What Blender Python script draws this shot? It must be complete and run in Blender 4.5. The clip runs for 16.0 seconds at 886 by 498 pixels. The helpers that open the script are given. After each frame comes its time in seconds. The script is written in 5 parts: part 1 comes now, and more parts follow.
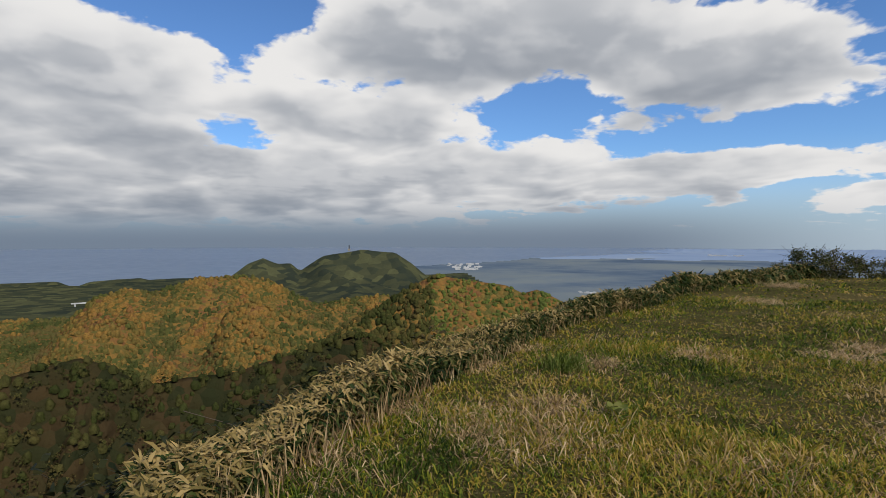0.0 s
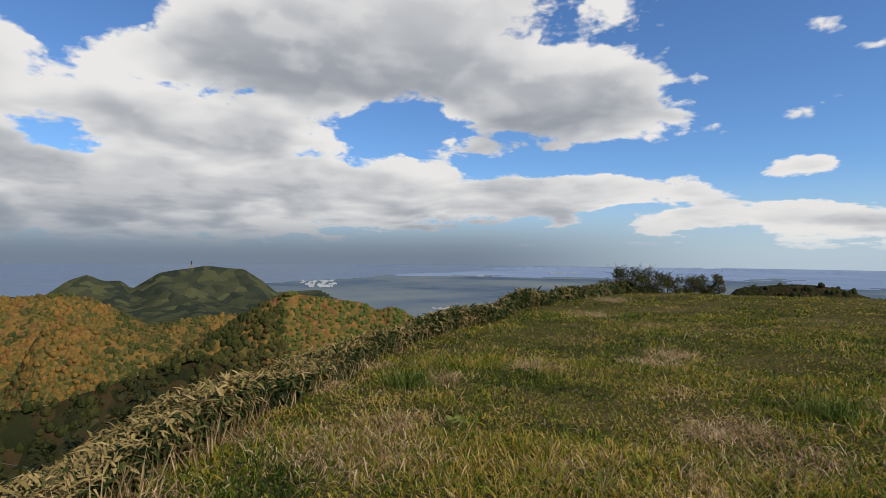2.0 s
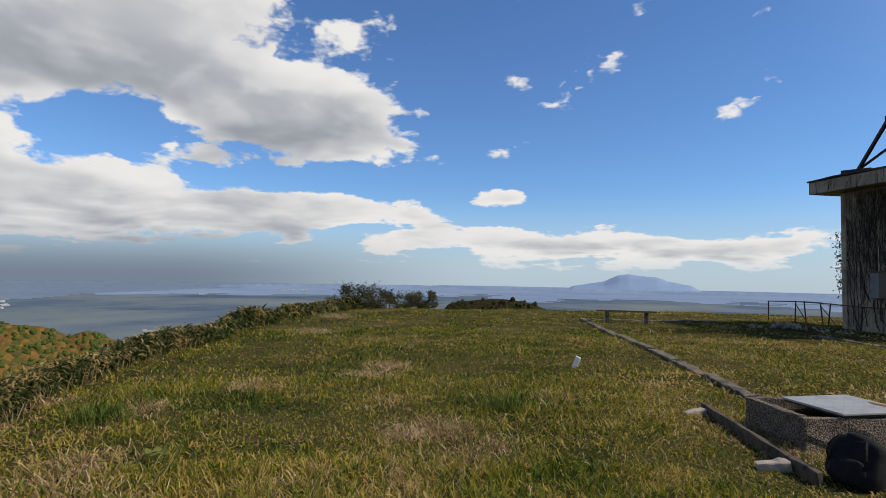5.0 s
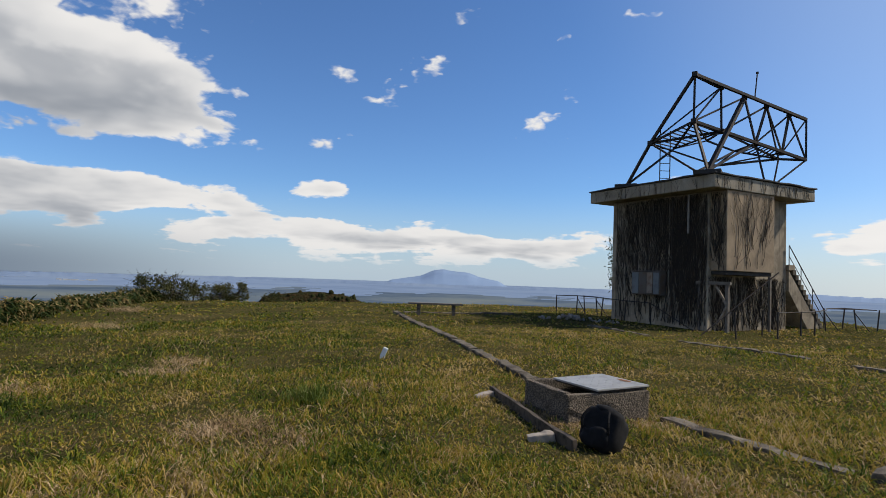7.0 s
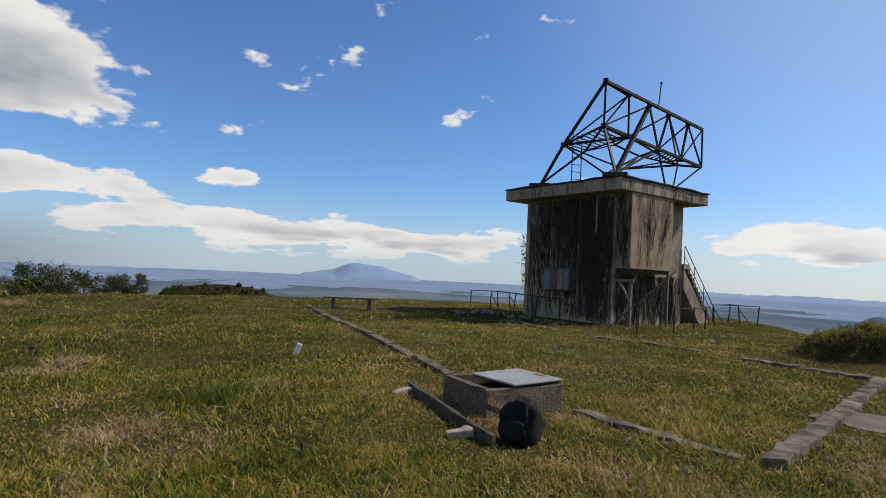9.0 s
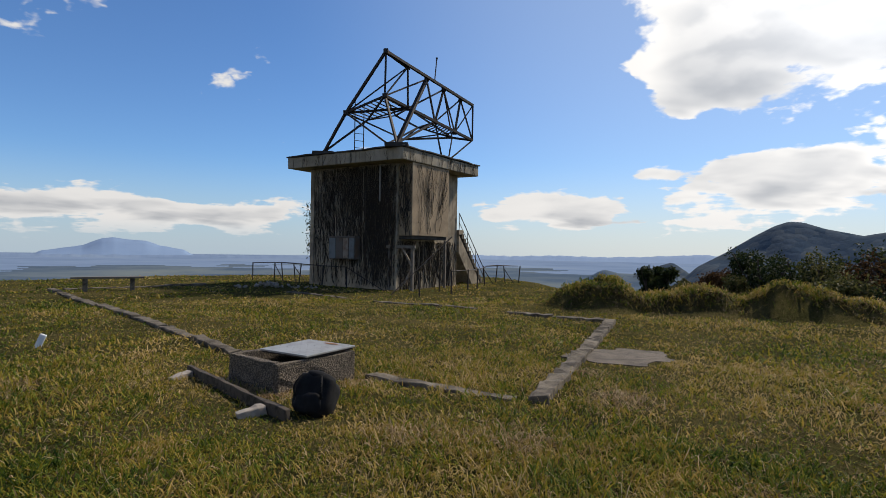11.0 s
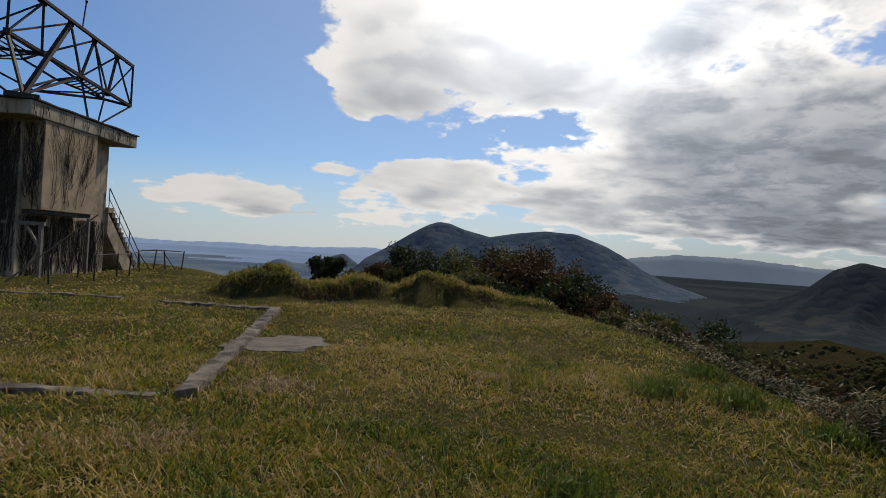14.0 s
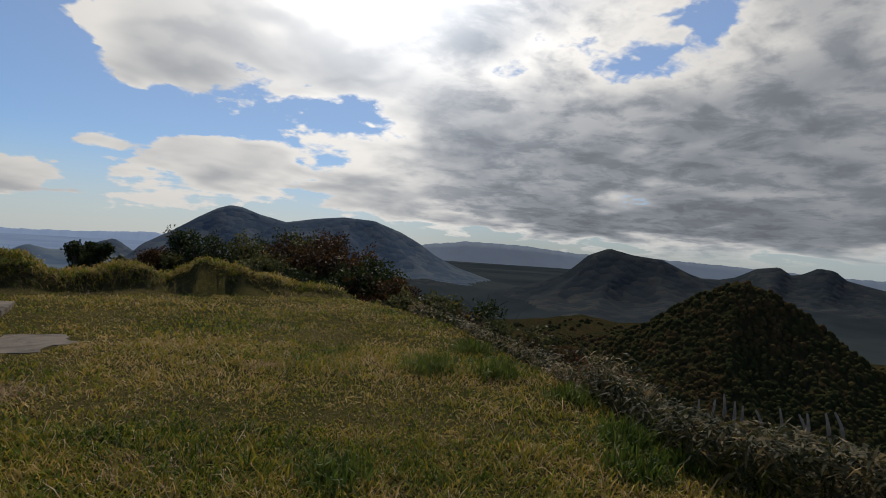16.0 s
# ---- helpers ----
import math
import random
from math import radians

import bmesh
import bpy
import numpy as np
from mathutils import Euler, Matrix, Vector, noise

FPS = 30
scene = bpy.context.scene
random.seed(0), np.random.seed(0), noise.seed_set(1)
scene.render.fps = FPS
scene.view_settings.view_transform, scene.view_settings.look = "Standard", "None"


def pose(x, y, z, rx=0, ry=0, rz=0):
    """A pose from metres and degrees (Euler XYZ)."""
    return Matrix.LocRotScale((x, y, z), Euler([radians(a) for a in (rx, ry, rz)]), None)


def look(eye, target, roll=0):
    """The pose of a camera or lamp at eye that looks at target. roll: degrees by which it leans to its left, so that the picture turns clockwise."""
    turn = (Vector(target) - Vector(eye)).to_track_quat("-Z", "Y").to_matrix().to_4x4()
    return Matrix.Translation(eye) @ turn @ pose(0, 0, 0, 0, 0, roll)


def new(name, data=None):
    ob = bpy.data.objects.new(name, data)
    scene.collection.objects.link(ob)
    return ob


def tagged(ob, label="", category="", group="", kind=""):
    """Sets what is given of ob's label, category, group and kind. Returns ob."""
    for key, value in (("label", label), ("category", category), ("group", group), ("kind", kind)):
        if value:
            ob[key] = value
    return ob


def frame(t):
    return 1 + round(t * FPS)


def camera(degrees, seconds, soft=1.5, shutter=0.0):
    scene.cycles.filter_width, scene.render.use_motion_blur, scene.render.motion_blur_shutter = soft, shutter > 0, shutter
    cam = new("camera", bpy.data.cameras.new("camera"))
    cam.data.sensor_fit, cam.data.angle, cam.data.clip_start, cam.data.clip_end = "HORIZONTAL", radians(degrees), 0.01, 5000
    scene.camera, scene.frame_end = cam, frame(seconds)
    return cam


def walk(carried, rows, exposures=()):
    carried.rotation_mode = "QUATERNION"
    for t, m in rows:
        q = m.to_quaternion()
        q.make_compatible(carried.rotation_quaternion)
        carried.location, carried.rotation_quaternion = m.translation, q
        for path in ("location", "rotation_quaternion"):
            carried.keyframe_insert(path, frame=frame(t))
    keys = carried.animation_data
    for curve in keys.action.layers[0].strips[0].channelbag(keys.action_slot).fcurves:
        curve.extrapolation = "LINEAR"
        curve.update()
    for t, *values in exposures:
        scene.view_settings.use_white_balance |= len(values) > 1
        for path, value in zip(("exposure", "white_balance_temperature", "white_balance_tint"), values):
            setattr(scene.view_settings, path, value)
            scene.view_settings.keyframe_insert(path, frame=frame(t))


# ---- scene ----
cam = camera(76, 16.0, soft=0.6)


def heading(t, x, y, z, deg, pitch, roll):
    a, p = radians(deg), radians(pitch)
    eye = Vector((x, y, z))
    return t, look(eye, eye + Vector((math.sin(a) * math.cos(p), math.cos(a) * math.cos(p), math.sin(p))), roll)


# seconds, eye x, y, z, heading clockwise from +y, pitch, roll
ROWS = [
    (0, -0.149, -0.216, 1.589, -90.09, -1.09, 0.03),
    (0.5, -0.148, -0.197, 1.594, -87.09, -0.43, 0.14),
    (1, -0.148, -0.175, 1.599, -82.97, 0.23, 0.63),
    (1.5, -0.144, -0.142, 1.599, -79.04, 0.45, 0.69),
    (2, -0.137, -0.115, 1.600, -75.58, 0.68, 0.57),
    (2.5, -0.132, -0.082, 1.605, -70.84, 0.83, 1.43),
    (3, -0.127, -0.058, 1.610, -64.28, 1.60, 2.35),
    (5.5, 0.073, -0.061, 1.602, -45.21, 2.78, 1.05),
    (6, 0.116, -0.060, 1.602, -40.39, 2.91, 1.69),
    (6.5, 0.159, -0.056, 1.601, -35.29, 2.94, 2.15),
    (7, 0.201, -0.048, 1.600, -30.93, 2.57, 2.06),
    (7.5, 0.176, -0.034, 1.599, -28.68, 2.30, 2.00),
    (8, 0.149, -0.016, 1.597, -26.79, 2.41, 2.74),
    (8.2, 0.136, -0.011, 1.599, -26.02, 2.48, 3.01),
    (10.3, 0.011, 0.056, 1.608, -10.72, 1.17, 1.19),
    (10.5, 0.001, 0.065, 1.605, -7.97, 0.83, 1.10),
    (11, 0.013, 0.041, 1.598, -0.65, -0.04, 0.94),
    (11.5, 0.036, 0.029, 1.600, 6.41, -0.43, 0.46),
    (12, 0.052, 0.002, 1.596, 12.00, -0.40, -0.00),
    (12.5, 0.075, -0.015, 1.597, 17.12, -0.34, 0.41),
    (13, 0.106, -0.027, 1.600, 21.81, -0.17, 0.93),
    (13.5, 0.131, -0.039, 1.600, 25.87, 0.25, 1.77),
    (14, 0.155, -0.055, 1.597, 31.28, 0.10, 3.53),
    (14.5, 0.192, -0.093, 1.594, 36.49, -0.57, 3.30),
    (15, 0.255, -0.125, 1.597, 42.00, -0.44, 5.21),
    (15.5, 0.313, -0.166, 1.598, 46.62, -0.28, 5.08),
    (16, 0.363, -0.205, 1.598, 51.45, -0.03, 3.72),
]
walk(cam, [heading(*row) for row in ROWS], exposures=[(0, 0.06, 6580, 10), (3, 0.06, 6600, 10), (6, 0.10, 6650, 10), (8, 0.07, 6650, 10), (11, 0.02, 6680, 10), (13, -0.16, 6720, 10), (14.5, -0.33, 6780, 10), (16, -0.42, 6800, 10)])

# ---- sky, clouds and sun ----
SUN_AZ, SUN_EL = 54.0, 45.0
sun_dir = Vector((math.sin(radians(SUN_AZ)) * math.cos(radians(SUN_EL)), math.cos(radians(SUN_AZ)) * math.cos(radians(SUN_EL)), math.sin(radians(SUN_EL))))
sun_data = bpy.data.lights.new("sun", "SUN")
sun_data.energy, sun_data.angle, sun_data.color = 4.2, radians(4.0), (1.0, 0.92, 0.80)
sun = new("sun", sun_data)
sun.matrix_world = look(sun_dir * 60, (0, 0, 0))


class Nodes:
    """Short hand for building node trees."""

    def __init__(self, tree):
        self.tree = tree

    def add(self, kind):
        return self.tree.nodes.new(kind)

    def link(self, value, socket):
        if isinstance(value, bpy.types.NodeSocket):
            self.tree.links.new(value, socket)
        elif value is not None:
            socket.default_value = value

    def m(self, op, a, b=None, c=None):
        node = self.add("ShaderNodeMath")
        node.operation = op
        for value, socket in zip((a, b, c), node.inputs):
            self.link(value, socket)
        return node.outputs[0]

    def v(self, op, a, b=None, scale=None):
        node = self.add("ShaderNodeVectorMath")
        node.operation = op
        self.link(a, node.inputs[0])
        self.link(b, node.inputs[1])
        if scale is not None:
            self.link(scale, node.inputs["Scale"])
        return node.outputs["Value"] if op in ("DOT_PRODUCT", "LENGTH") else node.outputs[0]

    def noise(self, vector, scale, detail=4.0, rough=0.55, warp=0.0, color=False):
        node = self.add("ShaderNodeTexNoise")
        self.link(vector, node.inputs["Vector"])
        for key, value in (("Scale", scale), ("Detail", detail), ("Roughness", rough), ("Distortion", warp)):
            node.inputs[key].default_value = value
        return node.outputs["Color" if color else "Fac"]

    def mix(self, fac, a, b, blend="MIX"):
        node = self.add("ShaderNodeMix")
        node.data_type, node.blend_type = "RGBA", blend
        self.link(fac, node.inputs["Factor"])
        for value, socket in ((a, node.inputs[6]), (b, node.inputs[7])):
            if isinstance(value, tuple):
                value = (*value, 1.0) if len(value) == 3 else value
            self.link(value, socket)
        return node.outputs[2]

    def ramp(self, fac, low, high, smooth=True):
        node = self.add("ShaderNodeMapRange")
        node.interpolation_type = "SMOOTHSTEP" if smooth else "LINEAR"
        self.link(fac, node.inputs["Value"])
        self.link(low, node.inputs["From Min"])
        self.link(high, node.inputs["From Max"])
        return node.outputs["Result"]

    def colors(self, fac, stops, constant=False):
        node = self.add("ShaderNodeValToRGB")
        ramp = node.color_ramp
        if constant:
            ramp.interpolation = "CONSTANT"
        while len(ramp.elements) < len(stops):
            ramp.elements.new(0.5)
        for element, (place, color) in zip(ramp.elements, stops):
            element.position, element.color = place, (*color, 1.0)
        self.link(fac, node.inputs["Fac"])
        return node.outputs["Color"]


world = bpy.data.worlds.new("sky")
scene.world = world
world.use_nodes = True
world.node_tree.nodes.clear()
n = Nodes(world.node_tree)
sky = n.add("ShaderNodeTexSky")
sky.sky_type, sky.sun_disc, sky.sun_elevation, sky.sun_rotation = "NISHITA", False, radians(SUN_EL), radians(SUN_AZ)
sky.altitude, sky.air_density, sky.dust_density, sky.ozone_density = 400.0, 1.0, 0.15, 3.0
way = n.v("NORMALIZE", n.add("ShaderNodeTexCoord").outputs["Generated"])
split = n.add("ShaderNodeSeparateXYZ")
n.link(way, split.inputs[0])
dx, dy, dz = split.outputs
az = n.m("MULTIPLY", n.m("ARCTAN2", dx, dy), 180 / math.pi)
el = n.m("MULTIPLY", n.m("ARCSINE", dz), 180 / math.pi)
# cloud masses: heading, height, half width, half height (degrees), weight
BANKS = [(-87, 18.5, 25, 6.2, 1.2), (-111, 20.5, 8, 4.5, -1.3), (-64, 14.5, 12, 3.8, 1.05), (-124, 13, 14, 9, 0.95), (-100, 8, 30, 5, 0.75), (-80.5, 12.3, 5.5, 2.4, -0.95), (-57, 9.6, 9, 1.3, -0.8), (6, 16, 8, 9, -0.6), (-84, 24, 20, 5, 0.5),
         (-40, 3.4, 12, 1.4, 0.85), (-22, 2.8, 9, 1.2, 0.8), (-64, 3.9, 2.2, 1.1, 0.6), (-43, 12.2, 2.6, 0.9, 0.55), (-44, 8.2, 4, 0.9, 0.5), (-27, 25, 6, 2.2, 0.55), (-68, 6, 15, 2.6, 0.8), (-110, 4, 30, 2.6, 0.7)]
BANKS_SUNWARD = [(24, 16, 6, 6, 0.8), (44, 19, 14, 6.5, 1.0), (64, 11, 19, 5, 1.0), (84, 15, 18, 9, 0.95), (72, 5, 26, 3.2, 1.2), (30, 7, 14, 2.6, 0.75), (10, 4.0, 12, 1.6, 0.55), (24, 10.5, 7, 1.4, -0.35), (37, 12.5, 7, 1.3, -0.4), (33, 19.5, 4, 1.2, -0.35), (30, 20, 10, 7, 0.6), (13, 2.8, 3, 1.0, 0.6), (60, 24, 25, 5, 0.5), (40, 3.5, 25, 1.2, 0.5),
                 (95, 7, 20, 7, 0.5), (150, 25, 50, 25, 0.4), (-160, 25, 40, 22, 0.4), (0, 62, 90, 22, 0.3)]
cover, under = None, None
for a, e, wa, we, weight in BANKS + BANKS_SUNWARD:
    qa, qe = n.m("DIVIDE", n.m("SUBTRACT", az, a), wa), n.m("DIVIDE", n.m("SUBTRACT", el, e), we)
    bump = n.m("MULTIPLY", n.m("EXPONENT", n.m("MULTIPLY", n.m("ADD", n.m("MULTIPLY", qa, qa), n.m("MULTIPLY", qe, qe)), -1.0)), weight)
    lower = n.m("MULTIPLY", bump, qe)
    cover = bump if cover is None else n.m("ADD", cover, bump)
    under = lower if under is None else n.m("ADD", under, lower)
flat = n.v("SCALE", way, scale=n.m("DIVIDE", 1.0, n.m("ADD", n.m("ABSOLUTE", dz), 0.16)))


def thickness(drift, rise, detail=8.0):
    """Cloud body: broad masses, heaped puffs and frayed edges."""
    big = n.noise(n.v("ADD", flat, drift), 1.9, detail, 0.56, 0.2)
    heap = n.v("MULTIPLY", n.v("ADD", way, rise), (1.0, 1.0, 1.7))
    warp = n.v("SCALE", n.v("SUBTRACT", n.noise(heap, 14.0, 3.0, 0.6, 0.0, True), (0.5, 0.5, 0.5)), scale=0.07)
    cells = n.add("ShaderNodeTexVoronoi")
    cells.feature = "SMOOTH_F1"
    n.link(n.v("ADD", heap, warp), cells.inputs["Vector"])
    for key, value in (("Scale", 6.5), ("Detail", detail * 0.5), ("Roughness", 0.55), ("Smoothness", 0.7)):
        cells.inputs[key].default_value = value
    puffs = n.m("SUBTRACT", 1.0, cells.outputs["Distance"])
    return n.m("ADD", n.m("MULTIPLY", big, 1.05), n.m("MULTIPLY", puffs, 0.50))


body = thickness((3.7, 1.9, 0.4), (0.0, 0.0, 0.0))
body_soft = thickness((3.7, 1.9, 0.4), (0.0, 0.0, 0.0), 3.0)
toward = thickness((3.7 + sun_dir.x * 0.06, 1.9 + sun_dir.y * 0.06, 0.4), (sun_dir.x * 0.018, sun_dir.y * 0.018, 0.034), 3.0)
soft_mass = n.noise(n.v("ADD", flat, (3.7, 1.9, 0.4)), 1.9, 3.0, 0.5, 0.2)
lift = n.m("SUBTRACT", n.m("MULTIPLY", n.m("MINIMUM", cover, 1.2), 0.72), 0.25)
band = n.add("ShaderNodeCombineXYZ")
n.link(n.m("MULTIPLY", az, 0.045), band.inputs[0])
n.link(n.m("MULTIPLY", el, 0.27), band.inputs[1])
streak = n.noise(band.outputs[0], 1.0, 5.0, 0.55, 0.6)
low = n.ramp(el, 12.0, 5.0)
dense = n.m("ADD", n.m("MULTIPLY", n.m("SUBTRACT", body, 0.56), 1.25), lift)
dense = n.m("ADD", dense, n.m("MULTIPLY", low, n.m("MULTIPLY", n.m("SUBTRACT", streak, 0.46), 1.3)))
mass = n.m("ADD", n.m("MULTIPLY", n.m("SUBTRACT", soft_mass, 0.5), 1.6), lift)
alpha = n.m("MULTIPLY", n.ramp(dense, 0.0, 0.14), n.ramp(el, -0.5, 2.5))
lit = n.ramp(n.m("SUBTRACT", body_soft, toward), -0.13, 0.13)
thick = n.ramp(mass, 0.05, 0.70)
belly = n.ramp(n.m("DIVIDE", under, n.m("MAXIMUM", cover, 0.15)), 0.5, -0.8)
sun_way = Vector((math.sin(radians(46)), math.cos(radians(46)), math.tan(radians(31)))).normalized()
glow = n.m("MAXIMUM", n.v("DOT_PRODUCT", way, tuple(sun_way)), 0.0)
glow_wide, glow_tight = n.m("POWER", glow, 7.0), n.m("POWER", glow, 40.0)
white = n.m("ADD", 0.78, n.m("ADD", n.m("MULTIPLY", glow_wide, 0.48), n.m("MULTIPLY", glow_tight, 2.2)))
shade = n.m("MULTIPLY", thick, n.m("SUBTRACT", n.m("ADD", 0.47, n.m("MULTIPLY", belly, 0.55)), n.m("MULTIPLY", lit, 0.30)))
mottle = n.ramp(n.noise(n.v("ADD", flat, (1.1, 4.2, 0.0)), 4.2, 5.0, 0.6, 0.3), 0.42, 0.62)
shade = n.m("ADD", shade, n.m("MULTIPLY", n.m("MULTIPLY", n.ramp(dense, 0.10, 0.55), n.m("MULTIPLY", n.ramp(glow, 0.45, 0.80), n.ramp(az, 36.0, 60.0))), n.m("ADD", 0.27, n.m("MULTIPLY", mottle, 0.45))))
shade = n.m("ADD", shade, n.m("MULTIPLY", low, n.m("MULTIPLY", n.m("SUBTRACT", streak, 0.45), 0.2)))
shade = n.m("MULTIPLY", shade, n.m("SUBTRACT", 1.0, n.m("MULTIPLY", n.m("MULTIPLY", low, n.ramp(glow, 0.75, 0.4)), 0.18)))
shade = n.m("MULTIPLY", shade, n.m("SUBTRACT", 1.0, n.m("ADD", n.m("MULTIPLY", glow_tight, 0.45), n.m("MULTIPLY", n.m("MULTIPLY", n.ramp(glow, 0.55, 0.85), n.ramp(az, 62.0, 36.0)), 0.22))))
bright = n.m("MULTIPLY", white, n.m("SUBTRACT", 1.0, n.m("MULTIPLY", n.m("SUBTRACT", 1.0, n.m("EXPONENT", n.m("MULTIPLY", n.m("MAXIMUM", shade, 0.0), -1.25))), 0.88)))
cloud = n.mix(shade, (1.0, 0.995, 0.99), (0.86, 0.96, 1.12))
cloud = n.v("SCALE", cloud, scale=bright)
blue = n.v("SCALE", n.mix(1.0, sky.outputs[0], (0.66, 0.91, 1.20), "MULTIPLY"), scale=0.106)
blue = n.mix(n.m("MULTIPLY", n.ramp(glow, 0.52, 1.0), 0.36), blue, (0.62, 0.72, 0.84))
haze = n.m("MULTIPLY", n.ramp(el, 9.0, -1.0), 0.80)
blue = n.mix(haze, blue, n.mix(n.ramp(glow, 0.35, 0.9), (0.42, 0.51, 0.62), n.mix(n.ramp(az, 38.0, 62.0), (0.68, 0.70, 0.70), (0.40, 0.41, 0.41))))
both = n.mix(alpha, blue, cloud)
both = n.mix(n.m("MULTIPLY", n.ramp(el, 5.5, -0.5), n.ramp(az, -42.0, -75.0)), both, (0.165, 0.212, 0.28))
back = n.add("ShaderNodeBackground")
n.link(both, back.inputs["Color"])
back.inputs["Strength"].default_value = 1.0
n.link(back.outputs[0], n.add("ShaderNodeOutputWorld").inputs["Surface"])


# ---- materials ----
def material(name, shine=0.3):
    """A new node material: its node helper, its shader and the world position."""
    mat = bpy.data.materials.new(name)
    mat.use_nodes = True
    k = Nodes(mat.node_tree)
    shader = mat.node_tree.nodes["Principled BSDF"]
    shader.inputs["Specular IOR Level"].default_value = shine
    place = k.add("ShaderNodeNewGeometry").outputs["Position"]
    return mat, k, shader, place


def relief(k, shader, height, strength, distance):
    bump = k.add("ShaderNodeBump")
    bump.inputs["Strength"].default_value, bump.inputs["Distance"].default_value = strength, distance
    k.link(height, bump.inputs["Height"])
    k.link(bump.outputs[0], shader.inputs["Normal"])


def finish(mat, k, shader, color, rough=0.9, metal=0.0):
    k.link(color, shader.inputs["Base Color"])
    k.link(rough, shader.inputs["Roughness"])
    shader.inputs["Metallic"].default_value = metal
    return mat


def island(k):
    return k.add("ShaderNodeNewGeometry").outputs["Random Per Island"]


def make_soil():
    mat, k, s, p = material("lawn_soil", 0.0)
    broad, fine = k.noise(p, 0.55, 4), k.noise(p, 9.0, 6, 0.7)
    c = k.colors(k.m("ADD", k.m("MULTIPLY", broad, 0.6), k.m("MULTIPLY", fine, 0.4)), [(0.30, (0.020, 0.026, 0.008)), (0.47, (0.052, 0.050, 0.016)), (0.60, (0.095, 0.078, 0.030)), (0.75, (0.15, 0.112, 0.055))])
    thatch = k.add("ShaderNodeMapping")
    k.link(p, thatch.inputs["Vector"])
    thatch.inputs["Scale"].default_value = (1.0, 0.35, 1.0)
    fibre = k.noise(thatch.outputs[0], 70.0, 4, 0.7, 1.5)
    c = k.mix(k.m("MULTIPLY", k.ramp(fibre, 0.52, 0.68), 0.6), c, (0.20, 0.15, 0.08))
    c = k.mix(k.m("MULTIPLY", k.ramp(fibre, 0.50, 0.36), 0.85), c, (0.018, 0.016, 0.008))
    relief(k, s, k.m("ADD", fine, fibre), 0.9, 0.03)
    return finish(mat, k, s, c, 0.95)


def make_forest(name, tones, scale):
    mat, k, s, p = material(name, 0.0)
    crowns = k.add("ShaderNodeTexVoronoi")
    k.link(p, crowns.inputs["Vector"])
    crowns.inputs["Scale"].default_value = scale
    patch = k.noise(p, scale * 0.06, 4, 0.6)
    fine = k.noise(p, scale * 3, 4, 0.7)
    pick = k.add("ShaderNodeSeparateColor")
    k.link(crowns.outputs["Color"], pick.inputs[0])
    fac = k.m("ADD", k.m("MULTIPLY", patch, 0.7), k.m("MULTIPLY", pick.outputs[0], 0.3))
    c = k.colors(fac, tones)
    c = k.mix(k.m("MULTIPLY", fine, 0.5), c, (0.02, 0.02, 0.012))
    relief(k, s, k.m("SUBTRACT", k.m("MULTIPLY", fine, 0.4), crowns.outputs["Distance"]), 0.7, min(0.6 / scale, 2.5))
    return finish(mat, k, s, c, 0.95)


def make_hazed_land(name, tones):
    """Far land: noise patches stand in for cloud shadow, tones hold haze."""
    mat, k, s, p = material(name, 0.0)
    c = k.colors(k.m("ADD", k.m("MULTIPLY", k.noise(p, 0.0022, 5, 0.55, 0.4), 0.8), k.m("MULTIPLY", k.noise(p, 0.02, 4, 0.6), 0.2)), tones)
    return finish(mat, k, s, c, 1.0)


def make_crowns(name, tones):
    mat, k, s, p = material(name, 0.0)
    # Broad dark patches: mixed foliage, and cloud shadow put into the colour.
    patch = k.m("ADD", k.m("MULTIPLY", k.noise(p, 0.014, 3, 0.6, 0.5), 0.6), k.m("MULTIPLY", k.noise(p, 0.06, 4, 0.65, 0.3), 0.4))
    fine = k.noise(p, 1.3, 4, 0.75)
    fac = k.m("ADD", k.m("MULTIPLY", k.m("SUBTRACT", patch, 0.5), 1.35), k.m("MULTIPLY", k.m("SUBTRACT", island(k), 0.5), 0.13))
    c = k.colors(k.m("ADD", fac, 0.50), tones)
    c = k.mix(k.m("MULTIPLY", k.ramp(fine, 0.42, 0.7), 0.6), c, (0.025, 0.022, 0.01))
    relief(k, s, fine, 1.0, 0.6)
    return finish(mat, k, s, c, 0.95)


